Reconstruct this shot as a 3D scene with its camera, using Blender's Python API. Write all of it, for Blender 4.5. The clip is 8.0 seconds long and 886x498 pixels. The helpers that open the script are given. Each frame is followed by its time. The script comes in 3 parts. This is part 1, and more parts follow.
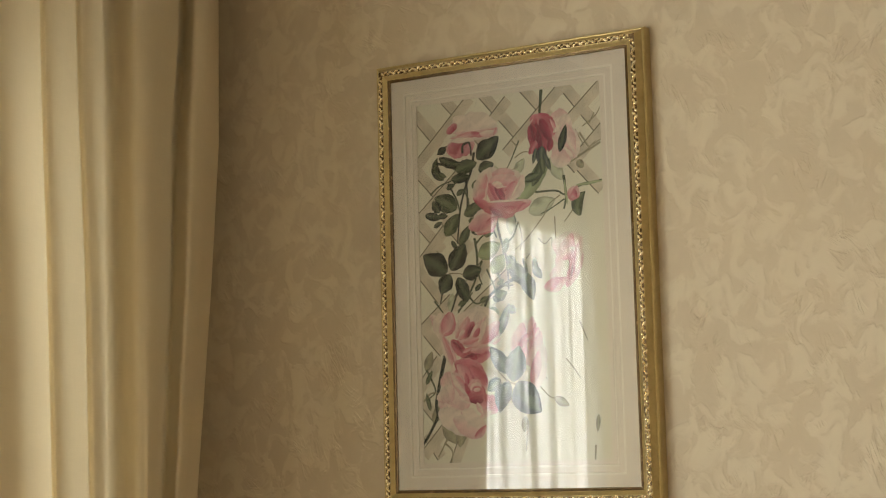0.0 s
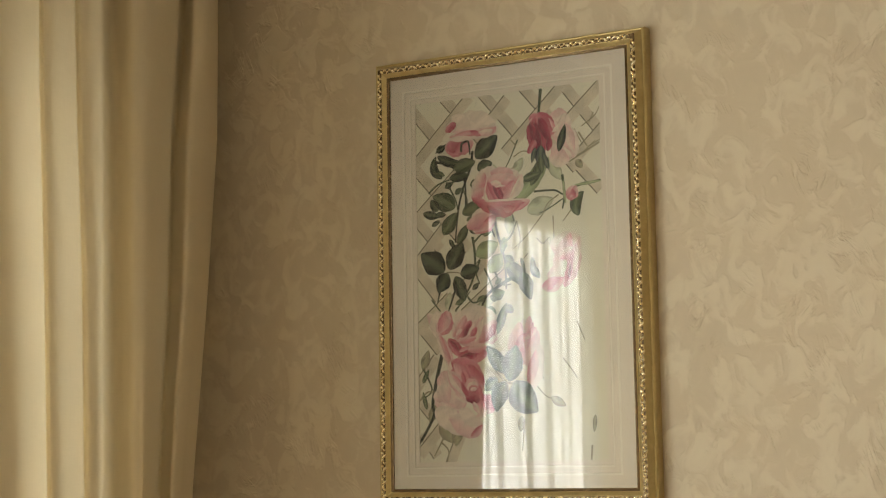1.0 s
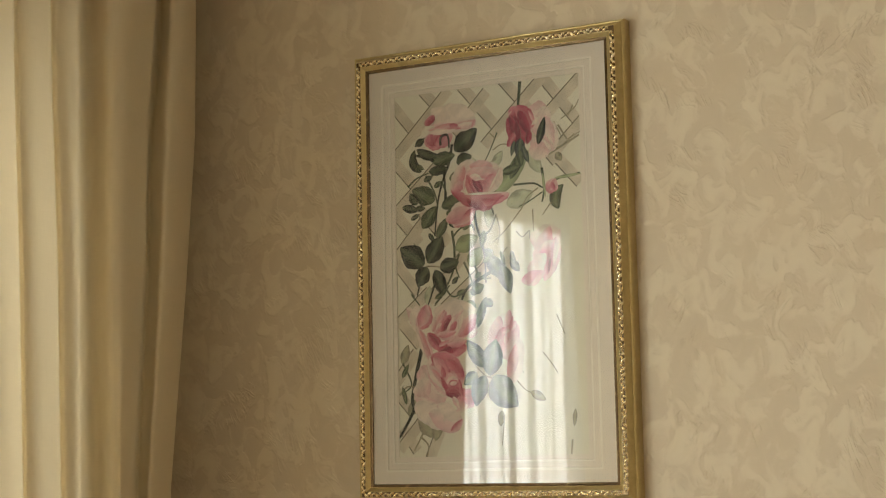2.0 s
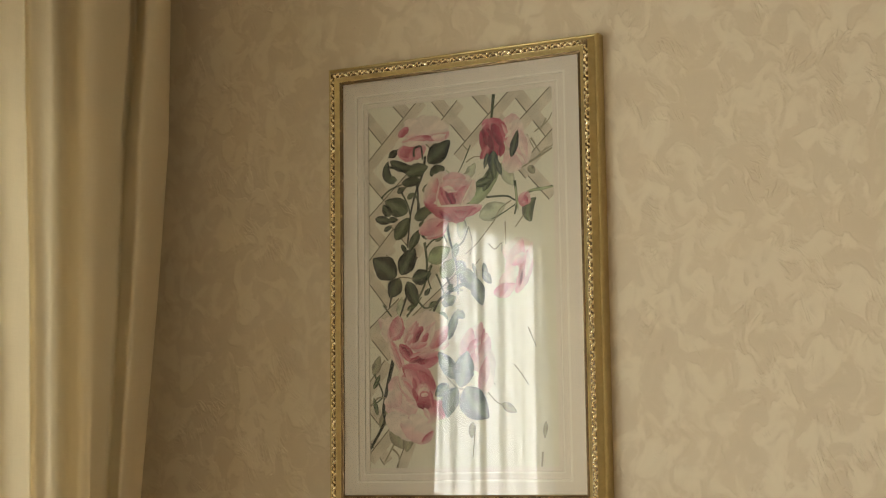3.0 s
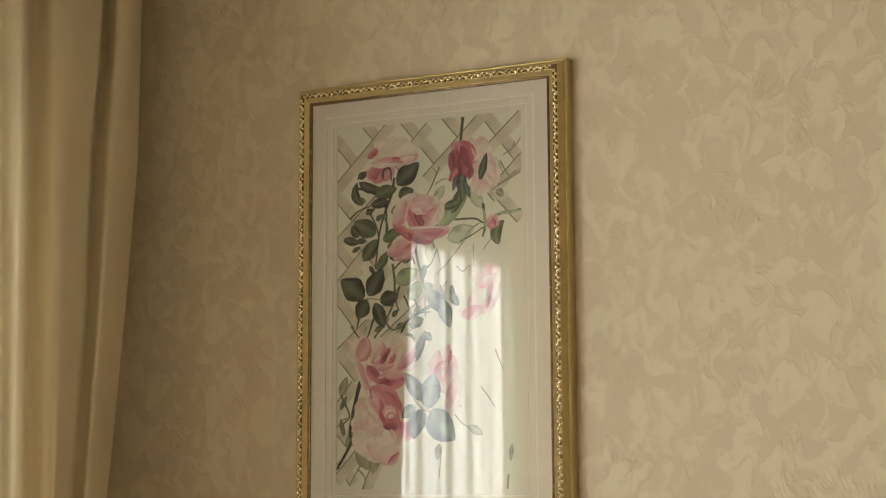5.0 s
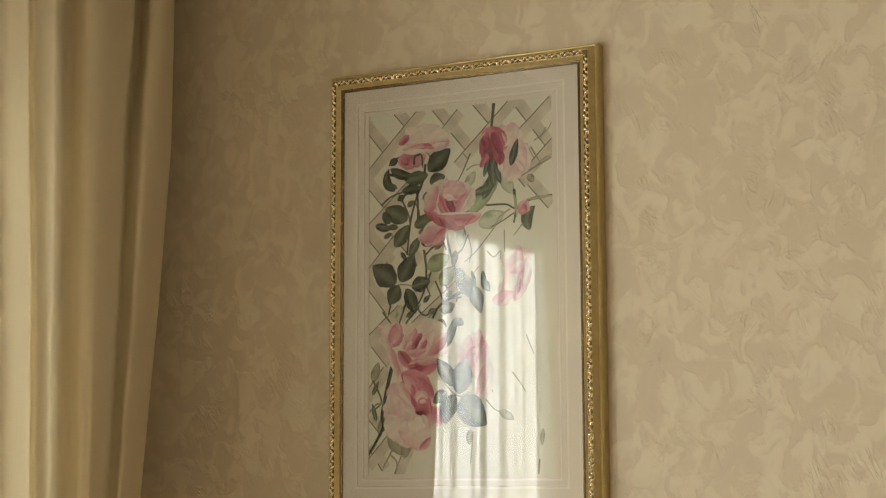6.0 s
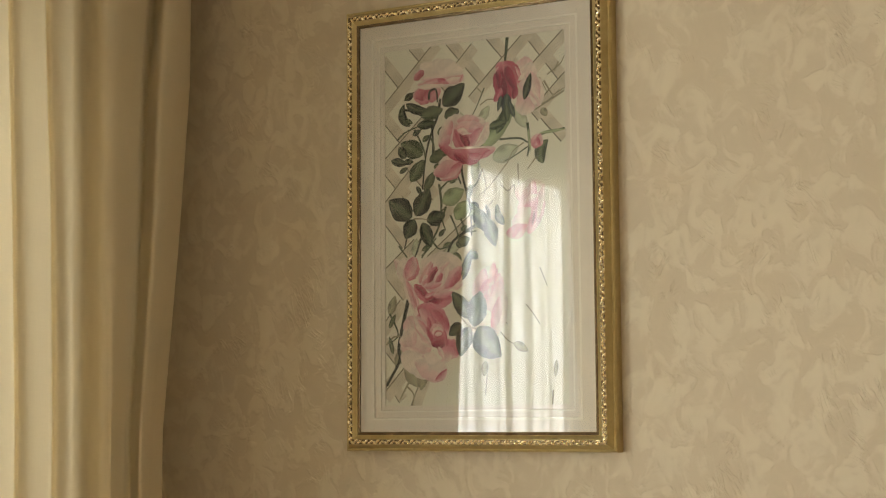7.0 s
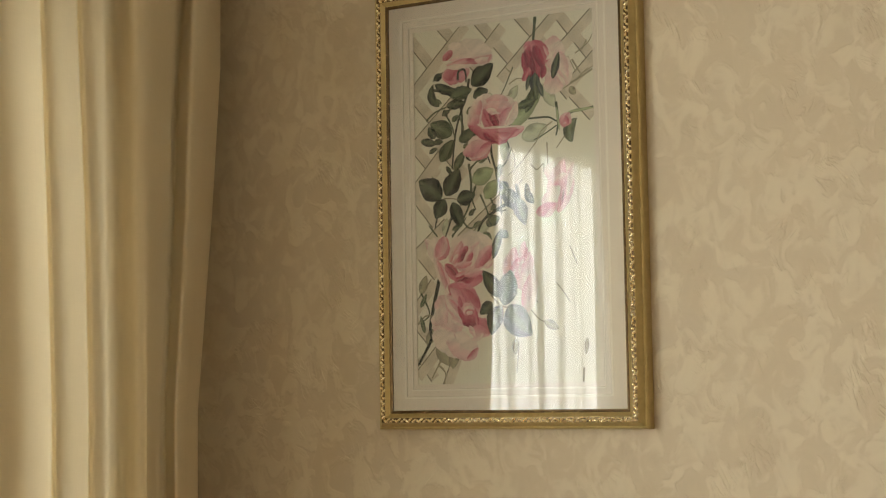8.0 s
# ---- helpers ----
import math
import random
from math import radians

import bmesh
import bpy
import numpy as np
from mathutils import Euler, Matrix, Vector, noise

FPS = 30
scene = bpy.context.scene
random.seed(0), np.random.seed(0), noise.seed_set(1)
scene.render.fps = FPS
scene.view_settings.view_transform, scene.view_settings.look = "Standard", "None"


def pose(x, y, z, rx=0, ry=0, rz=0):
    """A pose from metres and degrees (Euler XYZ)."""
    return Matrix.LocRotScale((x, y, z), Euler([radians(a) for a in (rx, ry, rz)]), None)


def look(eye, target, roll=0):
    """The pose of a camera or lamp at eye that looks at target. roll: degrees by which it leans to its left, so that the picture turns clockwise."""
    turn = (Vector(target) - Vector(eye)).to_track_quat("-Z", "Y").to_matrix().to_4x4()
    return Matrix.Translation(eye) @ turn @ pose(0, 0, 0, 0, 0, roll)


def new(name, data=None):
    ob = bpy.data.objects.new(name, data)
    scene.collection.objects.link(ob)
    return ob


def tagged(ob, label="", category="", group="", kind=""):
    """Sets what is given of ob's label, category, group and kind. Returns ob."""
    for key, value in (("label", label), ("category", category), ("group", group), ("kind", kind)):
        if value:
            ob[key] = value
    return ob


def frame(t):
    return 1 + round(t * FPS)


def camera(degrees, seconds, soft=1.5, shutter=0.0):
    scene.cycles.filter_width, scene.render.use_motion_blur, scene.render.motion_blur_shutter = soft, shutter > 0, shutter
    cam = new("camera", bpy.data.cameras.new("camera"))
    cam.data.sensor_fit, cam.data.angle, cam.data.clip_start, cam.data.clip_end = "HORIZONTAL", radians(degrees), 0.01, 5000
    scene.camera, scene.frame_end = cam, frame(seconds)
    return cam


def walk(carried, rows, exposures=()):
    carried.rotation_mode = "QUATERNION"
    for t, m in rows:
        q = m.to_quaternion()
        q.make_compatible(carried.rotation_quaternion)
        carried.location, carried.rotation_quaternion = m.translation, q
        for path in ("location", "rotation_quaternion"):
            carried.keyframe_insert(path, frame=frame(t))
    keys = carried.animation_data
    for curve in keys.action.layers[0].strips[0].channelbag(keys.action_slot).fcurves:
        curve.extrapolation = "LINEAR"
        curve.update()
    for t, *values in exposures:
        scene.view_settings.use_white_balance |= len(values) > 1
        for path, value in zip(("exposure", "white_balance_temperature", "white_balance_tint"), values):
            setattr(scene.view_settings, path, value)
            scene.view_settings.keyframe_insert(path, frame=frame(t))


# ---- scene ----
cam = camera(30.0, 8.0, soft=1.2)
PATH = [
    (0, (1.19, -2.389, 1.527), (0.231, -0.652, 1.781), -1.4),
    (0.5, (1.189, -2.385, 1.529), (0.233, -0.647, 1.783), -1.2),
    (1, (1.187, -2.385, 1.528), (0.231, -0.647, 1.78), -0.9),
    (1.5, (1.188, -2.366, 1.526), (0.237, -0.624, 1.771), -1.1),
    (3, (1.194, -2.371, 1.53), (0.281, -0.61, 1.787), -0.7),
    (3.5, (1.196, -2.377, 1.535), (0.302, -0.608, 1.801), -0.6),
    (4, (1.198, -2.376, 1.536), (0.314, -0.603, 1.81), -0.5),
    (5.5, (1.2, -2.378, 1.53), (0.322, -0.603, 1.809), -0.2),
    (6, (1.211, -2.379, 1.524), (0.292, -0.623, 1.793), -0.2),
    (6.5, (1.236, -2.377, 1.521), (0.288, -0.631, 1.749), -0.2),
    (7, (1.262, -2.378, 1.514), (0.293, -0.639, 1.709), -0.4),
    (7.5, (1.27, -2.386, 1.515), (0.281, -0.656, 1.689), -0.7),
    (8, (1.274, -2.389, 1.512), (0.269, -0.669, 1.683), -0.9),
]
walk(cam, [(t, look(eye, target, roll)) for t, eye, target, roll in PATH])

# ---- light ----
world = bpy.data.worlds.new("sky")
scene.world = world
world.use_nodes = True
sky = world.node_tree.nodes.new("ShaderNodeTexSky")
sky.sky_type, sky.sun_disc = "NISHITA", False
sky.sun_elevation, sky.sun_rotation = radians(35), radians(200)
world.node_tree.links.new(sky.outputs[0], world.node_tree.nodes["Background"].inputs[0])
world.node_tree.nodes["Background"].inputs[1].default_value = 0.1
scene.view_settings.exposure = 0.0

WALL_X = -0.70            # inner face of the window wall
WALL_Y = 0.014            # face of the wall with the picture
WIN_Y0, WIN_Y1 = -0.24, -2.25
WIN_Z0, WIN_Z1 = 0.85, 2.132
EAST, SOUTH, CEIL = 3.1, -4.4, 2.62


FILL_Y0, FILL_Y1, FILL_Z0 = -2.85, -4.05, 0.12   # opening added out of view, further along the same wall, for fill light


def window_lamp(y0, y1, z0, z1, power):
    """Daylight in the opening of a window; also serves the added fill opening."""
    lamp = bpy.data.lights.new("daylight_and_fill", "AREA")
    lamp.shape, lamp.size, lamp.size_y = "RECTANGLE", z1 - z0 - 0.02, y0 - y1 - 0.02
    lamp.energy, lamp.color = power * (z1 - z0) * (y0 - y1), (0.985, 1.0, 0.94)
    ob = new("daylight_and_fill", lamp)
    ob.matrix_world = look((WALL_X - 0.008, (y0 + y1) / 2, (z0 + z1) / 2), (3, (y0 + y1) / 2, (z0 + z1) / 2))
    return ob


window_lamp(WIN_Y0, WIN_Y1, WIN_Z0, WIN_Z1, 38)
# added fill: no second window is known, this only brightens drape and walls
window_lamp(FILL_Y0, FILL_Y1, FILL_Z0, WIN_Z1, 42)


# ---- materials ----
class Nodes:
    """A small writer of node trees."""

    def __init__(self, name):
        self.mat = bpy.data.materials.new(name)
        self.mat.use_nodes = True
        self.tree = self.mat.node_tree
        self.bsdf = self.tree.nodes["Principled BSDF"]
        self.out = self.tree.nodes["Material Output"]

    def add(self, kind, **values):
        node = self.tree.nodes.new("ShaderNode" + kind)
        for key, value in values.items():
            setattr(node, key, value)
        return node

    def link(self, a, b):
        self.tree.links.new(a, b)

    def noise(self, scale, detail=4, rough=0.55, distort=0.0, vector=None):
        node = self.add("TexNoise")
        for key, value in (("Scale", scale), ("Detail", detail), ("Roughness", rough), ("Distortion", distort)):
            node.inputs[key].default_value = value
        if vector:
            self.link(vector, node.inputs["Vector"])
        return node.outputs["Fac"]

    def ramp(self, fac, stops, smooth=False):
        node = self.add("ValToRGB")
        node.color_ramp.interpolation = "EASE" if smooth else "LINEAR"
        e = node.color_ramp.elements
        e[0].position, e[0].color = stops[0][0], (*stops[0][1], 1)
        e[1].position, e[1].color = stops[-1][0], (*stops[-1][1], 1)
        for p, c in stops[1:-1]:
            e.new(p).color = (*c, 1)
        self.link(fac, node.inputs[0])
        return node.outputs[0]

    def mix(self, fac, a, b, kind="MIX"):
        node = self.add("Mix", data_type="RGBA", blend_type=kind)
        for sock, v in ((node.inputs[0], fac), (node.inputs[6], a), (node.inputs[7], b)):
            if isinstance(v, (int, float)):
                sock.default_value = v
            elif isinstance(v, tuple):
                sock.default_value = (*v, 1)
            else:
                self.link(v, sock)
        return node.outputs[2]

    def maths(self, op, a, b=0.0):
        node = self.add("Math", operation=op)
        for sock, v in ((node.inputs[0], a), (node.inputs[1], b)):
            if isinstance(v, (int, float)):
                sock.default_value = v
            else:
                self.link(v, sock)
        return node.outputs[0]

    def bump(self, height, strength, distance, before=None):
        node = self.add("Bump")
        node.inputs["Strength"].default_value, node.inputs["Distance"].default_value = strength, distance
        self.link(height, node.inputs["Height"])
        if before:
            self.link(before, node.inputs["Normal"])
        return node.outputs[0]

    def place(self):
        return self.add("TexCoord").outputs["Object"]

    def stretched(self, x, y, z):
        node = self.add("Mapping")
        node.inputs["Scale"].default_value = (x, y, z)
        self.link(self.place(), node.inputs["Vector"])
        return node.outputs[0]

    def done(self, color=None, rough=None, metal=None, normal=None):
        for key, v in (("Base Color", color), ("Roughness", rough), ("Metallic", metal), ("Normal", normal)):
            if v is None:
                continue
            if isinstance(v, (int, float)):
                self.bsdf.inputs[key].default_value = v
            elif isinstance(v, tuple):
                self.bsdf.inputs[key].default_value = (*v, 1)
            else:
                self.link(v, self.bsdf.inputs[key])
        return self.mat


def wallpaper_material():
    """Beige paper with trowelled patches, their rims a little proud, and short raised creases that run several ways."""
    n = Nodes("embossed_wallpaper")
    p = n.place()
    patch = n.noise(1.0, 2.5, 0.5, 0.9, n.stretched(27, 27, 21))
    fine = n.noise(90, 2, 0.5, 0.3, p)
    soft = n.noise(3.0, 3, 0.5, 0.3, p)
    both = n.maths("ADD", patch, n.maths("MULTIPLY", n.maths("SUBTRACT", fine, 0.5), 0.10))
    color = n.ramp(both, ((0.34, (0.556, 0.456, 0.318)), (0.46, (0.577, 0.476, 0.331)), (0.57, (0.636, 0.540, 0.384)), (0.70, (0.656, 0.562, 0.402))))
    color = n.mix(n.ramp(soft, ((0.3, (0, 0, 0)), (0.7, (1, 1, 1)))), color, n.mix(0.35, color, (0.585, 0.470, 0.322)))
    step = n.ramp(both, ((0.44, (0, 0, 0)), (0.56, (1, 1, 1))), True)
    normal = n.bump(step, 0.5, 0.0013)
    for turn, scale, low in ((0.35, (70, 1, 20), 0.57), (-0.5, (60, 1, 22), 0.59), (0.9, (80, 1, 24), 0.61)):
        spin = n.add("Mapping")
        spin.inputs["Rotation"].default_value = (0, turn, 0)
        n.link(p, spin.inputs["Vector"])
        pull = n.add("Mapping")
        pull.inputs["Scale"].default_value = scale
        pull.inputs["Location"].default_value = (turn * 7, turn * 3, 0)
        n.link(spin.outputs[0], pull.inputs["Vector"])
        wrinkle = n.noise(1.0, 3, 0.5, 0.5, pull.outputs[0])
        ridge = n.ramp(n.maths("ABSOLUTE", n.maths("SUBTRACT", wrinkle, 0.5)), ((0.0, (1, 1, 1)), (0.085, (0, 0, 0))), True)
        shift = n.add("Mapping")
        shift.inputs["Location"].default_value = (turn * 5, 0, turn * 9)
        n.link(p, shift.inputs["Vector"])
        where = n.ramp(n.noise(14, 2, 0.5, 0.4, shift.outputs[0]), ((low, (0, 0, 0)), (low + 0.12, (1, 1, 1))))
        normal = n.bump(n.mix(1.0, ridge, where, "MULTIPLY"), 0.6, 0.0017, normal)
    normal = n.bump(n.noise(420, 3, 0.6, 0, p), 0.2, 0.0004, normal)
    return n.done(color, 0.62, 0.0, normal)


def plaster_material(name, color):
    n = Nodes(name)
    p = n.place()
    c = n.mix(n.noise(5, 4, 0.6, 0, p), color, tuple(v * 0.93 for v in color))
    return n.done(c, 0.8, 0, n.bump(n.noise(160, 3, 0.6, 0, p), 0.2, 0.0006))


def parquet_material():
    n = Nodes("oak_floor")
    p = n.stretched(1, 9, 1)
    c = n.ramp(n.noise(6, 6, 0.6, 0.5, p), ((0.3, (0.13, 0.075, 0.04)), (0.7, (0.22, 0.135, 0.07))))
    return n.done(c, 0.4, 0, n.bump(n.noise(40, 3, 0.5, 0, p), 0.1, 0.0005))


def cloth_material(name, light, dark, through_amount):
    """Woven curtain cloth with slubs that lets some light through."""
    n = Nodes(name)
    p = n.place()
    slub_a = n.noise(1.0, 4, 0.65, 0, n.stretched(420, 420, 30))
    slub_b = n.noise(1.0, 4, 0.65, 0, n.stretched(40, 40, 520))
    weave = n.maths("ADD", n.maths("MULTIPLY", slub_a, 0.5), n.maths("MULTIPLY", slub_b, 0.5))
    stain = n.noise(7, 4, 0.6, 0.4, p)
    c = n.mix(n.ramp(weave, ((0.25, (0, 0, 0)), (0.75, (1, 1, 1)))), dark, light)
    c = n.mix(n.ramp(stain, ((0.35, (0, 0, 0)), (0.75, (0.35, 0.35, 0.35)))), c, dark)
    normal = n.bump(weave, 0.3, 0.0008)
    normal = n.bump(n.noise(11, 3, 0.5, 0.8, p), 0.25, 0.004, normal)
    n.done(c, 0.85, 0, normal)
    glow = n.add("BsdfTranslucent")
    n.link(c, glow.inputs["Color"])
    n.link(normal, glow.inputs["Normal"])
    both = n.add("MixShader")
    both.inputs[0].default_value = through_amount
    n.link(n.bsdf.outputs[0], both.inputs[1])
    n.link(glow.outputs[0], both.inputs[2])
    n.link(both.outputs[0], n.out.inputs[0])
    return n.mat


def sheer_material():
    n = Nodes("white_sheer_voile")
    weave = n.noise(1.0, 3, 0.6, 0, n.stretched(400, 400, 30))
    c = n.mix(weave, (0.62, 0.64, 0.61), (0.72, 0.74, 0.71))
    glow = n.add("BsdfTranslucent")
    n.link(c, glow.inputs["Color"])
    n.done(c, 0.8)
    clear = n.add("BsdfTransparent")
    a, b = n.add("MixShader"), n.add("MixShader")
    a.inputs[0].default_value, b.inputs[0].default_value = 0.42, 0.46
    n.link(n.bsdf.outputs[0], a.inputs[1])
    n.link(glow.outputs[0], a.inputs[2])
    n.link(a.outputs[0], b.inputs[1])
    n.link(clear.outputs[0], b.inputs[2])
    n.link(b.outputs[0], n.out.inputs[0])
    return n.mat


def gilt_material(name, light, dark, rough, metal=0.6):
    n = Nodes(name)
    p = n.place()
    wear = n.noise(60, 5, 0.65, 0.4, p)
    streak = n.noise(9, 4, 0.6, 0.3, p)
    c = n.mix(n.ramp(wear, ((0.35, (0, 0, 0)), (0.68, (1, 1, 1)))), dark, light)
    c = n.mix(n.maths("MULTIPLY", streak, 0.45), c, dark)
    r = n.maths("ADD", n.maths("MULTIPLY", wear, 0.18), rough - 0.09)
    return n.done(c, r, metal, n.bump(n.noise(300, 3, 0.6, 0, p), 0.18, 0.0003))


def glass_material(name):
    n = Nodes(name)
    edge = n.add("Fresnel")
    edge.inputs["IOR"].default_value = 1.5
    clear, shine, both = n.add("BsdfTransparent"), n.add("BsdfGlossy"), n.add("MixShader")
    clear.inputs["Color"].default_value = (0.992, 0.995, 0.990, 1)
    shine.inputs["Roughness"].default_value = 0.0
    n.link(edge.outputs[0], both.inputs[0])
    n.link(clear.outputs[0], both.inputs[1])
    n.link(shine.outputs[0], both.inputs[2])
    n.link(both.outputs[0], n.out.inputs[0])
    return n.mat


def board_material(name, color):
    n = Nodes(name)
    p = n.place()
    c = n.mix(n.noise(35, 5, 0.65, 0, p), color, tuple(v * 0.92 for v in color))
    return n.done(c, 0.75, 0, n.bump(n.noise(900, 2, 0.6, 0, p), 0.2, 0.0002))


def paint_material():
    """Colours of the artwork, kept on its meshes, broken up by stitches and washes."""
    n = Nodes("stitched_colours")
    p = n.place()
    tint = n.add("VertexColor", layer_name="paint").outputs["Color"]
    wash = n.noise(70, 5, 0.65, 1.2, p)
    grain = n.noise(520, 2, 0.5, 0, p)
    c = n.mix(n.ramp(wash, ((0.42, (0.0, 0.0, 0.0)), (0.75, (0.30, 0.30, 0.30)))), tint, n.mix(0.45, tint, (0.66, 0.60, 0.50)))
    c = n.mix(n.ramp(grain, ((0.3, (0.0, 0.0, 0.0)), (0.7, (0.2, 0.2, 0.2)))), c, n.mix(1.0, c, (0.62, 0.60, 0.56), "MULTIPLY"))
    return n.done(c, 0.8, 0, n.bump(grain, 0.3, 0.0002))


WALLPAPER = wallpaper_material()
CEILING_PAINT = plaster_material("ceiling_paint", (0.80, 0.78, 0.72))
WHITE_PAINT = plaster_material("white_frame_paint", (0.80, 0.80, 0.78))
PARQUET = parquet_material()
DRAPE = cloth_material("cream_curtain_cloth", (0.82, 0.70, 0.49), (0.75, 0.64, 0.44), 0.24)
SHEER = sheer_material()
GILT = gilt_material("aged_gilt", (0.58, 0.455, 0.21), (0.46, 0.355, 0.155), 0.36)
# paler than the rails: the window's glints on the relief, put into colour
GILT_GLINT = gilt_material("gilt_relief_glint", (1.0, 0.95, 0.74), (0.86, 0.72, 0.42), 0.17, 0.9)
# dark brown copy of the gilt: shade of inner edge and recesses as colour
GILT_SHADE = gilt_material("shaded_brown_gilt", (0.24, 0.155, 0.065), (0.15, 0.092, 0.038), 0.25)
GLASS = glass_material("picture_glass")
MAT = board_material("grey_cream_mat_board", (0.72, 0.625, 0.51))
MAT_CORE = board_material("pale_mat_bevel", (0.80, 0.72, 0.60))
PAPER = board_material("pale_art_ground", (0.71, 0.655, 0.505))
PAINT = paint_material()


# ---- building helpers ----
def part(name, bm, material, parent=None, label="", smooth=False):
    """Links a bmesh as one mesh object, under a thing or a part."""
    me = bpy.data.meshes.new(name)
    bm.normal_update()
    bm.to_mesh(me)
    bm.free()
    if material:
        me.materials.append(material)
    if smooth:
        for poly in me.polygons:
            poly.use_smooth = True
    ob = new(name, me)
    if parent:
        ob.parent = parent
    return tagged(ob, label)


def box(bm, x0, y0, z0, x1, y1, z1):
    v = [bm.verts.new((x, y, z)) for x in (x0, x1) for y in (y0, y1) for z in (z0, z1)]
    for f in ((0, 1, 3, 2), (4, 6, 7, 5), (0, 4, 5, 1), (2, 3, 7, 6), (0, 2, 6, 4), (1, 5, 7, 3)):
        bm.faces.new([v[i] for i in f])
    return bm


def boxes(name, cuts, material, parent=None, label="", bevel=0.0):
    bm = bmesh.new()
    for c in cuts:
        box(bm, *c)
    bmesh.ops.recalc_face_normals(bm, faces=bm.faces)
    if bevel:
        bmesh.ops.bevel(bm, geom=bm.edges[:], offset=bevel, segments=2, affect="EDGES")
    return part(name, bm, material, parent, label)


# ---- the room ----
def room():
    t = 0.12
    wx = WALL_X
    tagged(boxes("wall_north", [(wx - 0.35, WALL_Y, 0, EAST + t, t, CEIL)], WALLPAPER, None, "beige embossed wallpaper on the wall behind the picture"), category="wall", kind="structure")
    a = wx - 0.35
    tagged(boxes("wall_west", [(a, WALL_Y, 0, wx, WIN_Y0, CEIL), (a, WIN_Y1, 0, wx, FILL_Y0, CEIL), (a, FILL_Y1, 0, wx, SOUTH, CEIL),
                               (a, WIN_Y0, 0, wx, WIN_Y1, WIN_Z0), (a, WIN_Y0, WIN_Z1, wx, WIN_Y1, CEIL),
                               (a, FILL_Y0, 0, wx, FILL_Y1, FILL_Z0), (a, FILL_Y0, WIN_Z1, wx, FILL_Y1, CEIL)],
                 WALLPAPER, None, "beige embossed wallpaper on the window wall"), category="wall", kind="structure")
    tagged(boxes("wall_east", [(EAST, WALL_Y, 0, EAST + t, SOUTH, CEIL)], WALLPAPER, None, "plain beige papered wall of the room"), category="wall", kind="structure")
    tagged(boxes("wall_south", [(wx - 0.35, SOUTH - t, 0, EAST + t, SOUTH, CEIL)], WALLPAPER, None, "plain beige papered wall of the room"), category="wall", kind="structure")
    tagged(boxes("floor", [(wx - 0.35, SOUTH - t, -0.1, EAST + t, t, 0)], PARQUET, None, "brown oak floor of the room"), category="floor", kind="structure")
    tagged(boxes("ceiling", [(wx - 0.35, SOUTH - t, CEIL, EAST + t, t, CEIL + 0.1)], CEILING_PAINT, None, "plain pale painted ceiling of the room"), category="ceiling", kind="structure")


def window(name, label, y0, y1, z0, z1):
    w = tagged(new(name), label, "window", kind="structure")
    x0, x1 = WALL_X - 0.28, WALL_X - 0.22
    mid = (y0 + y1) / 2
    boxes("window_frame", [(x0, y1, z0, x1, y1 + 0.06, z1), (x0, y0 - 0.06, z0, x1, y0, z1), (x0, mid - 0.05, z0, x1, mid + 0.05, z1),
                           (x0, y1 + 0.06, z1 - 0.06, x1, mid - 0.05, z1), (x0, mid + 0.05, z1 - 0.06, x1, y0 - 0.06, z1),
                           (x0, y1 + 0.06, z0, x1, mid - 0.05, z0 + 0.06), (x0, mid + 0.05, z0, x1, y0 - 0.06, z0 + 0.06)], WHITE_PAINT, w)
    for a, b in ((y1 + 0.06, mid - 0.05), (mid + 0.05, y0 - 0.06)):
        pane = boxes("pane", [(x0 + 0.025, a, z0 + 0.06, x0 + 0.031, b, z1 - 0.06)], GLASS, w)
        pane.visible_shadow = False
    boxes("window_sill", [(x1 + 0.002, y1 + 0.002, z0 + 0.001, WALL_X + 0.02, y0 - 0.002, z0 + 0.03)], WHITE_PAINT, w)


room()
window("window_1", "white framed window behind the sheer curtain", WIN_Y0, WIN_Y1, WIN_Z0, WIN_Z1)
# unseen window, added around the fill lamp
window("fill_window", "unseen white framed window added for fill light", FILL_Y0, FILL_Y1, FILL_Z0, WIN_Z1)


# ---- curtains ----
def spline(points, steps):
    """A Catmull-Rom curve through plan points."""
    out = []
    pts = [Vector(p) for p in points]
    for i in range(len(pts) - 1):
        a, b, c, d = pts[max(i - 1, 0)], pts[i], pts[i + 1], pts[min(i + 2, len(pts) - 1)]
        for k in range(steps):
            s = k / steps
            out.append(0.5 * (2 * b + (c - a) * s + (2 * a - 5 * b + 4 * c - d) * s * s + (3 * b - a - 3 * c + d) * s ** 3))
    return out + [pts[-1]]


def sheet(name, rows, material, label, thick):
    """Cloth through rows of points, one row a height, with a real thickness."""
    bm = bmesh.new()
    grid = [[bm.verts.new(p) for p in row] for row in rows]
    for a, b in zip(grid, grid[1:]):
        for i in range(len(a) - 1):
            bm.faces.new((a[i], a[i + 1], b[i + 1], b[i]))
    ob = part(name, bm, material, None, label, True)
    if thick:
        solid = ob.modifiers.new("thickness", "SOLIDIFY")
        solid.thickness, solid.offset = thick, 0
    return ob


# where the five near folds of the drape turn away, along the window wall, by height
FOLDS = (
    (2.28, -0.566, -0.486, -0.421, -0.226, -0.115),
    (2.09, -0.560, -0.478, -0.415, -0.245, -0.117),
    (1.82, -0.545, -0.461, -0.410, -0.253, -0.143),
    (1.48, -0.531, -0.450, -0.403, -0.278, -0.184),
)


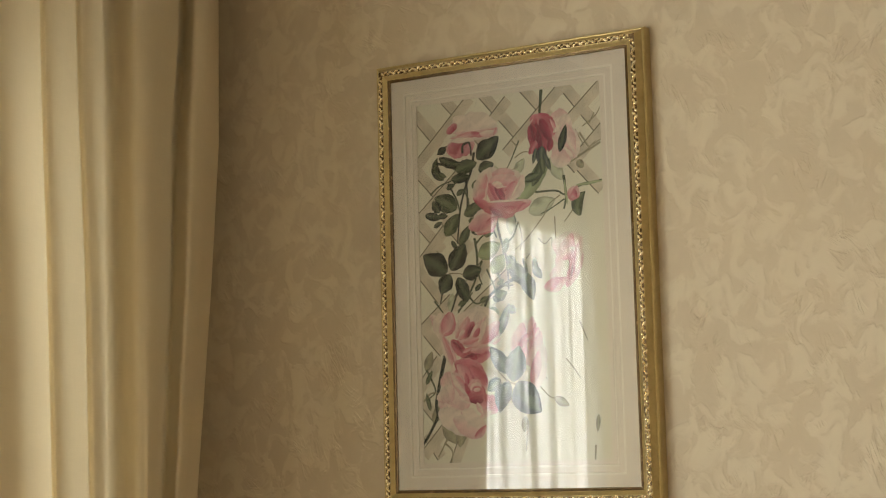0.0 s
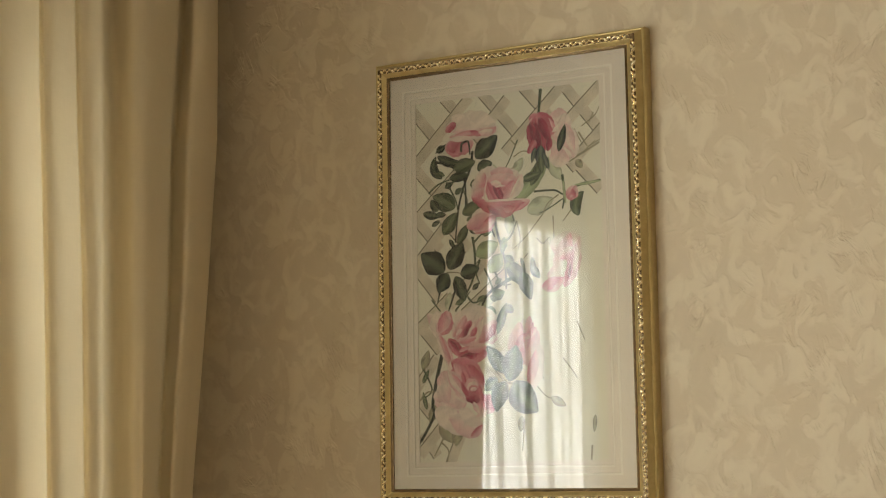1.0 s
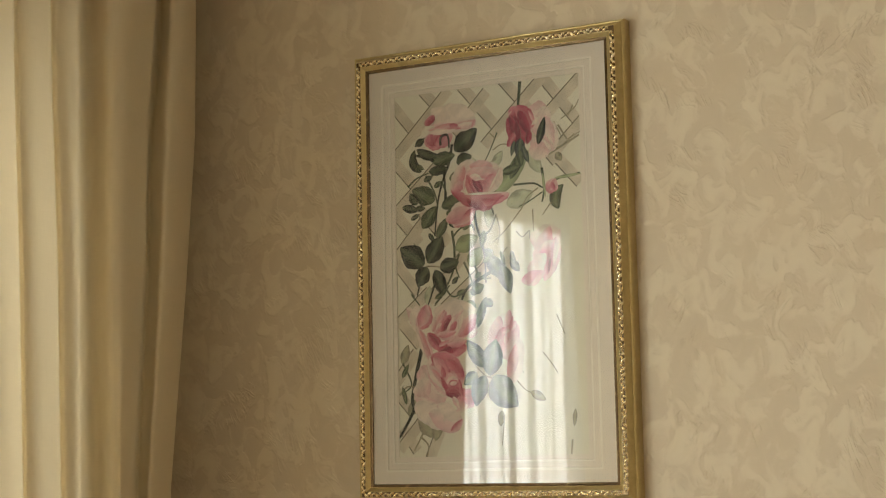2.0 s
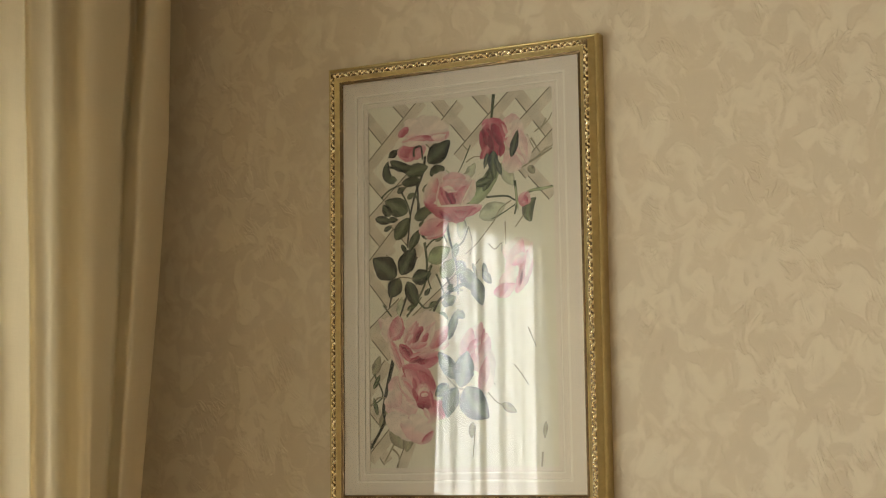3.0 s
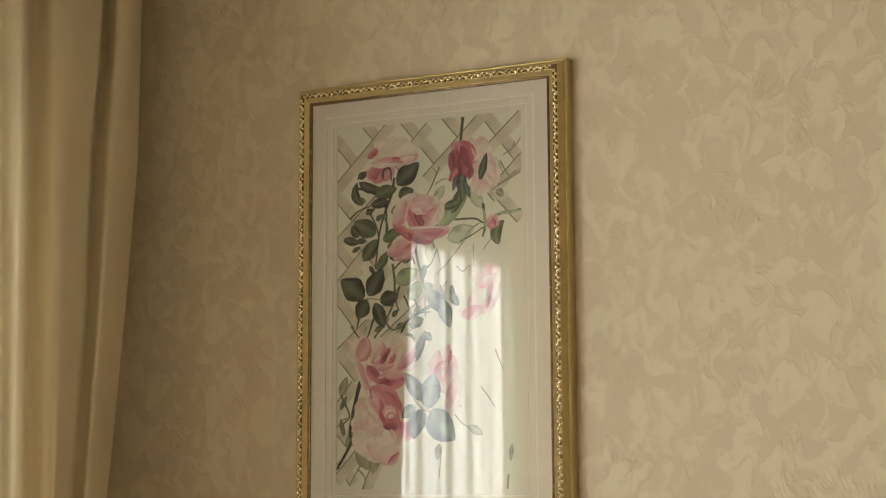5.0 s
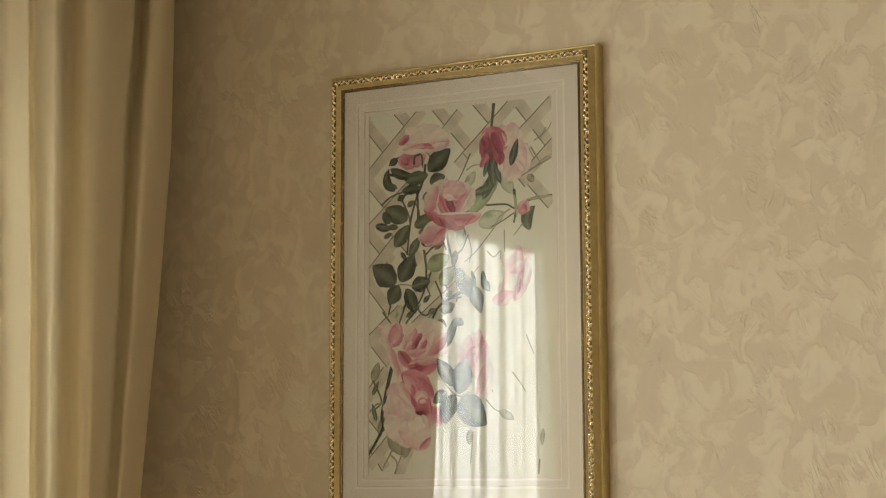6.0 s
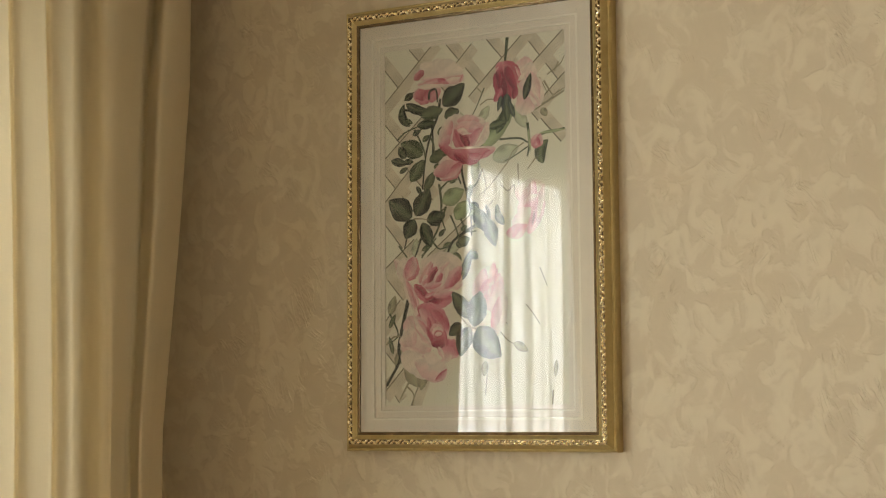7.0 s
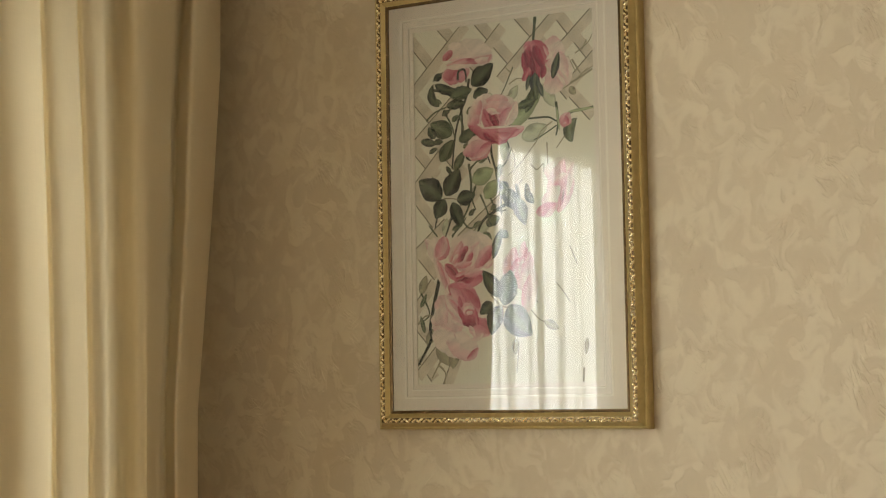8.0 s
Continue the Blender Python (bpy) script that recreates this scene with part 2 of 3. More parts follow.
def fold_edges(z):
    rows = FOLDS
    z = min(max(z, rows[-1][0]), rows[0][0])
    for hi, lo in zip(rows, rows[1:]):
        if z >= lo[0]:
            s = (z - lo[0]) / (hi[0] - lo[0])
            return [l + (h - l) * s for h, l in zip(hi[1:], lo[1:])]


def near_drape():
    """The drape by the corner: five overlapping pleats, then plainer ones towards the window."""
    back = Vector((-0.62, 0.785))
    rows = []
    for k in range(61):
        z = CEIL - 0.004 - (CEIL - 0.008) * k / 60
        a, b, c, d, e = fold_edges(z)
        flare = 0.05 * max(0.0, min(1.0, (2.2 - z) / 0.8))
        upper = max(0.0, min(1.0, (z - 2.0) / 0.25))

        plan = []

        def at(y, depth):
            q = Vector((-0.5, y)) + back * depth
            plan.append((q.x, q.y))
        far = a - 0.515 + flare * 0.8
        for j in range(6):                       # bunched pleats, three layers deep, towards the window
            y = far + (a - 0.215 - far) * j / 5
            at(y, 0.095)
            at(y + 0.070, 0.050)
            at(y + 0.080, 0.060)
            at(y - 0.010, 0.075)
            at(y + 0.050, 0.092)
            at(y + 0.054, 0.100)
        at(a - 0.150, 0.050)
        at(a - 0.125, -0.010)
        at(a - 0.095, -0.022)
        at(a - 0.040, -0.006)
        at(a - 0.004, 0.012)
        at(a - 0.003, 0.030)
        at(a + 0.004, 0.026)
        at(a + 0.012, 0.014)
        at((a + b) / 2, 0.006)
        at(b - 0.014, 0.008)
        at(b - 0.002, 0.014)
        at(b - 0.004, 0.030)
        at(b + 0.002, 0.030)
        at(b + 0.014, 0.014)
        at((b + c) / 2 + 0.012, 0.012)
        at(c - 0.003, 0.030)
        at(c - 0.006, 0.095)
        at(c + 0.008, 0.125)
        at(c + 0.036, 0.100)
        at(c + 0.062, 0.030)
        at(c + 0.086, 0.002)
        at((c + d) / 2 + 0.032, -0.004)
        at(d - 0.014, 0.032)
        at(d, 0.056)
        at(d - 0.006, 0.130)
        at(d + 0.010 + 0.008 * upper, 0.135)
        at(d + 0.024 + 0.008 * upper, 0.068)
        at(d * 0.62 + e * 0.38, 0.006 + 0.03 * upper)
        at(d * 0.38 + e * 0.62, 0.008 + 0.012 * upper)
        at(e - 0.022, 0.026)
        at(e, 0.052)
        at(e - 0.010, 0.090)
        plan.extend(((-0.605, e + 0.045), (-0.66, e + 0.056), (WALL_X + 0.006, e + 0.06)))
        rows.append([(p.x, p.y, z) for p in spline(plan, 5)])
    return tagged(sheet("curtain", rows, DRAPE, "cream woven curtain hanging in deep folds beside the corner", 0), category="curtain", group="curtains at the window")


def far_drape():
    rows = []
    for k in range(41):
        z = CEIL - 0.004 - (CEIL - 0.008) * k / 40
        drop = max(0.0, min(1.0, (2.1 - z) / 0.8))
        y0, y1 = -1.520 - 0.065 * drop, -2.36
        plan = []
        for j in range(23):
            s = j / 22
            plan.append((-0.52 + 0.032 * math.sin(j * 1.9 + 0.6 * math.sin(j * 1.3)), y0 + (y1 - y0) * s))
        rows.append([(p.x, p.y, z) for p in spline(plan, 5)])
    return tagged(sheet("curtain", rows, DRAPE, "cream woven curtain drawn back on the window's far side", 0), category="curtain", group="curtains at the window")


def sheer_curtain():
    """Voile in pleats that lap over themselves."""
    rng = random.Random(8)
    pleats, y = [], -0.13
    while y > -2.30:
        pleats.append((y, rng.uniform(0.05, 0.135), rng.choice((0.007, 0.010, 0.034)), rng.uniform(0.010, 0.020), rng.uniform(-0.5, 0.5)))
        y -= pleats[-1][1]
    rows = []
    for k in range(31):
        z = CEIL - 0.004 - (CEIL - 0.008) * k / 30
        plan = []
        for y, run, lap, deep, lean in pleats:
            s = 1 + 0.10 * (2.2 - z)
            y += 0.012 * lean * (2.2 - z) + 0.002 * math.sin(3 * z + 40 * lean)
            lap *= s
            plan += [(-0.660, y), (-0.650 + deep * 0.4, y - run * 0.45), (-0.644 + deep, y - run * 0.8 - lap * 0.4), (-0.640 + deep, y - run - lap * 0.5),
                     (-0.650 + deep * 0.6, y - run - lap * 0.2), (-0.658, y - run + lap * 0.5), (-0.665, y - run + lap * 0.35)]
            if lean > 0.1:                        # a heavier pleat, lapped twice
                plan += [(-0.662, y - run - lap * 0.3), (-0.667, y - run - lap * 0.25), (-0.670, y - run + lap * 0.25)]
        rows.append([(-0.655 + (q.x + 0.655) * 0.1, q.y, z) for q in spline(plan, 4)])
    return tagged(sheet("sheer_curtain", rows, SHEER, "white sheer voile curtain in soft pleats across the window", 0), category="curtain", group="sheers at the window")


near_drape()
far_drape()
sheer_curtain()


# ---- the framed picture ----
SIGHT_X, SIGHT_Z0, SIGHT_Z1 = 0.215, 1.480, 2.1665     # inner edge of the frame
FACE_Y = -0.014                                          # plane of the inner edge
ART_Y = -0.0095
ART = (-0.168, 1.523, 0.168, 2.121)                      # opening of the innermost mat: x0, z0, x1, z1
MOULDING = ((5.0, 2.8), (5.6, 2.6), (6.6, 3.4), (9, 5.2), (11.5, 7.2), (13, 7.6), (19.2, 7.6), (20.2, 6.4), (22, 3.0), (24.5, -0.8), (26.6, -3.6), (27.1, -4.8),
            (27.6, -4.3), (28.8, -3.8), (30.2, -4.4), (31.3, -6.5), (32, -10), (32, -27.9))
SLIP = ((0, -3), (0, 1.2), (0.7, 2.0), (1.5, 2.1), (2.0, 1.5), (2.6, 1.7), (3.4, 2.9), (4.4, 3.2), (5.0, 2.8))


def length_of(name, side, profile, material, parent):
    """One mitred length of moulding."""
    bm = bmesh.new()
    ends = []
    for sign in (-1, 1):
        row = []
        for w, h in profile:
            w, y = w / 1000, FACE_Y - h / 1000
            if side in ("top", "bottom"):
                z = SIGHT_Z1 + w if side == "top" else SIGHT_Z0 - w
                row.append(bm.verts.new((sign * (SIGHT_X + w), y, z)))
            else:
                x = SIGHT_X + w if side == "right" else -SIGHT_X - w
                row.append(bm.verts.new((x, y, SIGHT_Z1 + w if sign > 0 else SIGHT_Z0 - w)))
        ends.append(row)
    for i in range(len(profile) - 1):
        bm.faces.new((ends[0][i], ends[0][i + 1], ends[1][i + 1], ends[1][i]))
    bmesh.ops.recalc_face_normals(bm, faces=bm.faces)
    return part(name, bm, material, parent)


def rail(side, parent):
    ob = length_of("rail", side, MOULDING, GILT, parent)
    length_of("inner_slip", side, SLIP, GILT_SHADE, ob)["label"] = "gilt inner slip, its shade put in as brown"
    # dark strip added under the leaves: paints the shade in their gaps
    length_of("relief_shade", side, ((12.4, 7.5), (12.8, 7.85), (19.4, 7.85), (19.8, 7.0)), GILT_SHADE, ob)["label"] = "dark strip under the relief, shade put into its colour"
    relief(side, ob)
    return ob


def lump(bm, at, along, across, out, length, width, height):
    """A small domed leaf of the relief, pointed at its tip."""
    rings = []
    for k, (s, wide) in enumerate(((0.0, 0.25), (0.25, 0.95), (0.55, 1.0), (0.85, 0.5), (1.0, 0.06))):
        row = []
        for j in range(5):
            a = math.pi * j / 4
            row.append(bm.verts.new(at + along * (length * (s - 0.5)) + across * (math.cos(a) * width * wide / 2) + out * (math.sin(a) * height * wide)))
        rings.append(row)
    for a, b in zip(rings, rings[1:]):
        for j in range(4):
            bm.faces.new((a[j], a[j + 1], b[j + 1], b[j]))


def relief(side, parent):
    """The running leaf scroll on a rail."""
    rng = random.Random(side)
    bm = bmesh.new()
    flat_rail = side in ("top", "bottom")
    out = Vector((0, -1, 0))
    if flat_rail:
        z = SIGHT_Z1 + 0.0162 if side == "top" else SIGHT_Z0 - 0.0162
        a, b = Vector((-SIGHT_X - 0.013, FACE_Y - 0.0076, z)), Vector((SIGHT_X + 0.013, FACE_Y - 0.0076, z))
    else:
        x = SIGHT_X + 0.0162 if side == "right" else -SIGHT_X - 0.0162
        a, b = Vector((x, FACE_Y - 0.0076, SIGHT_Z0 - 0.013)), Vector((x, FACE_Y - 0.0076, SIGHT_Z1 + 0.013))
    along = (b - a).normalized()
    across = along.cross(out)
    n = round((b - a).length / 0.0215)
    for i in range(n):
        for s, off, turn, length, width in ((0.10, 0.0016, 40, 0.0105, 0.0056), (0.36, -0.0016, -34, 0.0092, 0.0050), (0.60, 0.0016, -46, 0.0080, 0.0044),
                                            (0.82, -0.0008, 32, 0.0066, 0.0048)):
            r = radians(turn + rng.uniform(-8, 8))
            d = along * math.cos(r) + across * math.sin(r)
            e = d.cross(out)
            at = a + (b - a) * ((i + s) / n) + across * off
            lump(bm, at, d, e, out, length * rng.uniform(0.9, 1.1), width, 0.0044 * rng.uniform(0.8, 1.2))
    part("leaf_relief", bm, GILT_GLINT, parent, "gilt leaf scroll in relief, glints put into its pale colour", True)


def ring(name, outer, inner, y_front, y_back, material, parent, slope=0.0):
    """A board with a window cut in it; slope: how far the cut edge slants outward to the front."""
    bm = bmesh.new()
    (a0, b0, a1, b1), (c0, d0, c1, d1) = outer, inner

    def loop(x0, z0, x1, z1, y):
        return [bm.verts.new((x, y, z)) for x, z in ((x0, z0), (x1, z0), (x1, z1), (x0, z1))]
    of, ob_ = loop(a0, b0, a1, b1, y_front), loop(a0, b0, a1, b1, y_back)
    nf, nb = loop(c0 - slope, d0 - slope, c1 + slope, d1 + slope, y_front), loop(c0, d0, c1, d1, y_back)
    for i in range(4):
        j = (i + 1) % 4
        for q in ((of[i], of[j], nf[j], nf[i]), (nf[i], nf[j], nb[j], nb[i]), (nb[i], nb[j], ob_[j], ob_[i]), (ob_[i], ob_[j], of[j], of[i])):
            bm.faces.new(q)
    bmesh.ops.recalc_face_normals(bm, faces=bm.faces)
    return part(name, bm, material, parent)


def grown(rect, d):
    return (rect[0] - d, rect[1] - d, rect[2] + d, rect[3] + d)


def picture():
    p = tagged(new("framed_picture"), "rose picture under glass in an ornate gilt frame on the wall", "picture")
    for side in ("top", "bottom", "left", "right"):
        rail(side, p)
    under = (-SIGHT_X - 0.004, SIGHT_Z0 - 0.004, SIGHT_X + 0.004, SIGHT_Z1 + 0.004)
    ring("mat_board", under, grown(ART, 0.0235), FACE_Y + 0.0008, FACE_Y + 0.0022, MAT, p)
    ring("mat_bevel", grown(ART, 0.0236), grown(ART, 0.0195), FACE_Y + 0.0004, FACE_Y + 0.0024, MAT_CORE, p, 0.0012)
    ring("mat_board", grown(ART, 0.0196), grown(ART, 0.0105), FACE_Y + 0.0020, FACE_Y + 0.0032, MAT, p)
    ring("mat_bevel", grown(ART, 0.0106), grown(ART, 0.0075), FACE_Y + 0.0014, FACE_Y + 0.0034, MAT_CORE, p, 0.0010)
    ring("mat_board", grown(ART, 0.0076), ART, FACE_Y + 0.0026, FACE_Y + 0.0042, MAT, p)
    boxes("glass", [(under[0], FACE_Y - 0.0014, under[1], under[2], FACE_Y - 0.0002, under[3])], GLASS, p, "clear glass that mirrors the window").visible_shadow = False
    boxes("backing_board", [(under[0], -0.0075, under[1], under[2], -0.002, under[3])], MAT, p)
    ground = boxes("artwork", [(ART[0] - 0.01, ART_Y, ART[1] - 0.01, ART[2] + 0.01, -0.0077, ART[3] + 0.01)], PAPER, p, "stitched pink roses on a pale trellis ground")
    return ground


ARTWORK = picture()
LAYER = [0]


class Flat:
    """One flat painted piece of the artwork."""

    def __init__(self, name):
        self.name, self.bm = name, bmesh.new()
        self.tint = self.bm.verts.layers.float_color.new("paint")
        self.lift()

    def lift(self):
        LAYER[0] += 1
        self.y = ART_Y - 0.00001 - LAYER[0] * 0.000004

    def dot(self, x, z, c):
        v = self.bm.verts.new((x, self.y, z))
        v[self.tint] = (*c, 1)
        return v

    def strip(self, rows):
        for a, b in zip(rows, rows[1:]):
            for i in range(len(a) - 1):
                self.bm.faces.new((a[i], a[i + 1], b[i + 1], b[i]))

    def done(self):
        return part(self.name, self.bm, PAINT, ARTWORK)


def shade(c, k):
    return tuple(min(1.0, v * k) for v in c)


def blend(a, b, s):
    return tuple(p + (q - p) * s for p, q in zip(a, b))


GROUND = (0.60, 0.58, 0.46)
SLAT, SLAT_EDGE = (0.56, 0.475, 0.35), (0.17, 0.14, 0.095)
TWIG = (0.085, 0.075, 0.04)
DARK, MID, SAGE, GREY = (0.012, 0.017, 0.010), (0.060, 0.072, 0.034), (0.27, 0.30, 0.16), (0.050, 0.060, 0.055)
TONES = {"d": DARK, "m": MID, "s": SAGE, "g": GREY, "t": (0.26, 0.22, 0.14), "p": (0.42, 0.41, 0.28)}
CRIMSON, ROSE, PINK, BLUSH, CREAM = (0.20, 0.022, 0.048), (0.41, 0.070, 0.105), (0.58, 0.21, 0.235), (0.66, 0.41, 0.375), (0.70, 0.58, 0.47)
HUES = {"c": CRIMSON, "r": ROSE, "p": PINK, "b": BLUSH, "w": CREAM}


def slat(x0, z0, x1, z1, width):
    """A trellis slat with a shaded lower edge."""
    f = Flat("trellis_slat")
    d = Vector((x1 - x0, z1 - z0)).normalized()
    n = Vector((-d.y, d.x)) * (width / 2)
    rows = []
    for k in range(7):
        s = k / 6
        x, z = x0 + (x1 - x0) * s, z0 + (z1 - z0) * s
        c = shade(SLAT, 1 + 0.12 * math.sin(k * 2.1 + x0 * 90))
        rows.append([f.dot(x + n.x, z + n.y, shade(c, 1.08)), f.dot(x, z, c), f.dot(x - n.x * 0.85, z - n.y * 0.85, c), f.dot(x - n.x, z - n.y, blend(SLAT_EDGE, c, 0.25))])
    f.strip(rows)
    f.lift()
    rows = [[f.dot(x0 + (x1 - x0) * s - n.x * 0.86, z0 + (z1 - z0) * s - n.y * 0.86, SLAT_EDGE), f.dot(x0 + (x1 - x0) * s - n.x * 1.07, z0 + (z1 - z0) * s - n.y * 1.07, SLAT_EDGE)] for s in (0, 0.5, 1)]
    f.strip(rows)
    f.done()


def leaf(x, z, length, width, angle, tone, curl=0.0):
    """A rose leaf with a midrib, its base at the lower end of its axis; angle from the picture's right, anticlockwise."""
    rng = random.Random(int(x * 9e5 + z * 7e4))
    f = Flat("leaf")
    base = TONES[tone]
    rows = []
    for k in range(11):
        s = k / 10
        a = radians(angle) + curl * (s - 0.5)
        d, n = Vector((math.cos(a), math.sin(a))), Vector((-math.sin(a), math.cos(a)))
        c = Vector((x, z)) + d * (length * (s - 0.5))
        h = width / 2 * (math.sin(math.pi * min(1, s * 0.98 + 0.01) ** 0.85) ** 0.8) + 0.0002
        j = 1 + rng.uniform(-0.07, 0.07)
        rows.append([f.dot(*(c + n * h * j), shade(base, 0.7)), f.dot(*(c + n * h * 0.5), shade(blend(base, SAGE, 0.12), 1.1 + 0.4 * math.sin(s * 11))), f.dot(*c, shade(blend(base, SAGE, 0.3), 1.35)),
                     f.dot(*(c - n * h * 0.5), shade(base, 1.15)), f.dot(*(c - n * h * j), shade(base, 0.8))])
    f.strip(rows)
    f.done()


def stem(width, tone, *points):
    """A thin stem or twig through points given as x, z pairs."""
    f = Flat("stem")
    pts = spline([(points[i], points[i + 1]) for i in range(0, len(points), 2)], 6)
    rows = []
    base = TONES.get(tone, TWIG)
    for i, p in enumerate(pts):
        d = (pts[min(i + 1, len(pts) - 1)] - pts[max(i - 1, 0)]).normalized()
        n = Vector((-d.y, d.x)) * (width / 2 * (1.15 - 0.5 * i / len(pts)))
        rows.append([f.dot(p.x + n.x, p.y + n.y, shade(base, 1.4)), f.dot(p.x - n.x, p.y - n.y, shade(base, 0.8))])
    f.strip(rows)
    f.done()


def fold(f, x0, z0, x1, z1, above, below, two):
    """A curled petal between two ends: bulging to either side of the line that joins them, its hue passing from one side to the other."""
    f.lift()
    first, last = HUES[two[0]], HUES[two[1]]
    rng = random.Random(int(x0 * 7e5 + z0 * 3e5 + x1 * 1e5))
    ph, side = rng.uniform(0, 6.3), Vector((z0 - z1, x1 - x0)).normalized()
    rows = []
    for k in range(17):
        s = k / 16
        swell = math.sin(math.pi * (0.015 + 0.97 * s)) ** 0.62 * (1 + 0.10 * math.sin(5 * s + ph) + 0.05 * math.sin(13 * s + 2 * ph) + 0.045 * math.sin(31 * s + 3 * ph))
        c = Vector((x0, z0)).lerp(Vector((x1, z1)), s)
        row = []
        for j in range(11):
            q = j / 10
            p = c + side * (swell * (above * (1 - q) - below * q))
            tone = blend(first, last, q * q * (3 - 2 * q))
            tone = shade(tone, 1 + 0.07 * math.sin(2 * ph + 7 * s + 3 * q) + 0.05 * math.sin(ph + 21 * s + 5 * q) - 0.10 * abs(2 * q - 1) ** 6)
            if j == 0 or k in (0, 16):
                tone = blend(tone, CREAM, 0.25)
            row.append(f.dot(p.x, p.y, tone))
        rows.append(row)
    f.strip(rows)


slat(-0.173, 2.109, -0.124, 2.049, 0.0185)
slat(-0.114, 2.126, -0.027, 2.027, 0.0185)
slat(-0.042, 2.126, 0.027, 2.044, 0.0185)
slat(0.029, 2.132, 0.093, 2.056, 0.0185)
slat(0.104, 2.124, 0.174, 2.031, 0.0185)
slat(-0.177, 2.019, -0.133, 1.969, 0.0185)
slat(-0.175, 1.931, -0.124, 1.872, 0.0185)
slat(-0.17, 1.753, -0.127, 1.703, 0.0185)
slat(0.117, 2.002, 0.166, 1.946, 0.0185)
slat(-0.162, 1.571, -0.135, 1.533, 0.0185)
slat(-0.18, 1.638, -0.145, 1.599, 0.0185)
slat(0.077, 2.044, 0.126, 1.983, 0.0185)
slat(-0.065, 2.122, -0.174, 2.014, 0.0185)
slat(-0.088, 1.999, -0.176, 1.919, 0.0185)
slat(-0.107, 1.918, -0.175, 1.844, 0.0185)
slat(0.01, 1.835, -0.082, 1.762, 0.0185)
slat(0.104, 2.122, -0.002, 2.022, 0.0185)
slat(0.176, 2.12, 0.108, 2.059, 0.0185)
slat(0.005, 2.111, -0.039, 2.066, 0.0185)
slat(-0.107, 1.792, -0.171, 1.738, 0.0185)
slat(-0.101, 1.607, -0.168, 1.535, 0.0185)
slat(0.173, 2.046, 0.117, 1.993, 0.0185)
slat(-0.078, 1.597, -0.114, 1.514, 0.0185)
slat(-0.133, 1.693, -0.178, 1.638, 0.0185)
slat(-0.040, 1.850, -0.110, 1.775, 0.0185)
slat(-0.175, 1.848, -0.128, 1.790, 0.0185)
slat(-0.120, 1.925, -0.070, 1.868, 0.0185)
slat(-0.018, 1.800, -0.075, 1.745, 0.0185)
leaf(-0.118, 1.572, 0.042, 0.026, -60, "t")
leaf(-0.098, 1.566, 0.036, 0.020, -100, "t")
leaf(-0.142, 1.602, 0.032, 0.018, -120, "t")
leaf(-0.155, 1.690, 0.034, 0.016, 70, "t")
leaf(0.060, 1.930, 0.050, 0.030, 20, "p")
leaf(0.088, 1.985, 0.040, 0.022, -60, "p")
leaf(0.022, 1.998, 0.030, 0.016, 55, "p")
leaf(-0.020, 1.990, 0.030, 0.014, 100, "p")
leaf(0.004, 1.905, 0.036, 0.018, -95, "p")
leaf(-0.040, 1.778, 0.034, 0.018, 30, "p")
leaf(-0.110, 1.785, 0.030, 0.014, 80, "p")
stem(0.0041, "d", -0.061, 2.031, -0.066, 2.003, -0.078, 1.975, -0.089, 1.938, -0.096, 1.881)
stem(0.0041, "d", -0.138, 2.02, -0.105, 2.011, -0.078, 1.985, -0.076, 1.937)
stem(0.0031, "m", -0.111, 1.983, -0.095, 1.953, -0.089, 1.928)
stem(0.0041, "d", -0.022, 1.918, -0.019, 1.894, -0.006, 1.846, -0.004, 1.799)
stem(0.0052, "d", 0.004, 1.815, -0.022, 1.802, -0.042, 1.787, -0.055, 1.755)
stem(0.0031, "d", -0.033, 1.909, -0.023, 1.885)
stem(0.0041, "m", -0.064, 1.888, -0.06, 1.85, -0.067, 1.813, -0.098, 1.767)
stem(0.0031, "d", -0.125, 1.807, -0.131, 1.784)
stem(0.0031, "d", -0.098, 1.801, -0.111, 1.768)
stem(0.0052, "m", 0.065, 2.12, 0.062, 2.092, 0.06, 2.076)
stem(0.0052, "m", 0.064, 2.008, 0.044, 1.982, 0.028, 1.96, 0.012, 1.943)
stem(0.0022, "m", 0.022, 2.041, 0.008, 2.012, -0.004, 1.992)
stem(0.0031, "t", 0.166, 2.022, 0.142, 2.01, 0.112, 1.995)
stem(0.0031, "t", 0.13, 2.042, 0.145, 2.017)
stem(0.0041, "m", 0.1, 1.976, 0.103, 1.943, 0.099, 1.921)
stem(0.0031, "m", 0.049, 1.953, 0.085, 1.952, 0.103, 1.944, 0.126, 1.955, 0.166, 1.962)
stem(0.0021, "m", 0.1, 1.937, 0.074, 1.923, 0.058, 1.917)
stem(0.0062, "d", -0.124, 1.698, -0.135, 1.656, -0.143, 1.618, -0.141, 1.599, -0.157, 1.571, -0.173, 1.548)
stem(0.0031, "m", -0.16, 1.676, -0.144, 1.642, -0.158, 1.628)
stem(0.0031, "t", -0.167, 1.624, -0.153, 1.637, -0.139, 1.637)
stem(0.0031, "t", -0.129, 1.556, -0.115, 1.542, -0.117, 1.523)
stem(0.0031, "t", -0.124, 1.561, -0.141, 1.533)
stem(0.0031, "t", 0.004, 1.646, -0.01, 1.651, -0.027, 1.668)
stem(0.0021, "t", 0.047, 1.641, 0.062, 1.625, 0.075, 1.62)
stem(0.0021, "t", 0.094, 1.683, 0.109, 1.664, 0.118, 1.65)
stem(0.0021, "t", 0.048, 1.667, 0.06, 1.652)
stem(0.0021, "t", 0.119, 1.741, 0.132, 1.71)
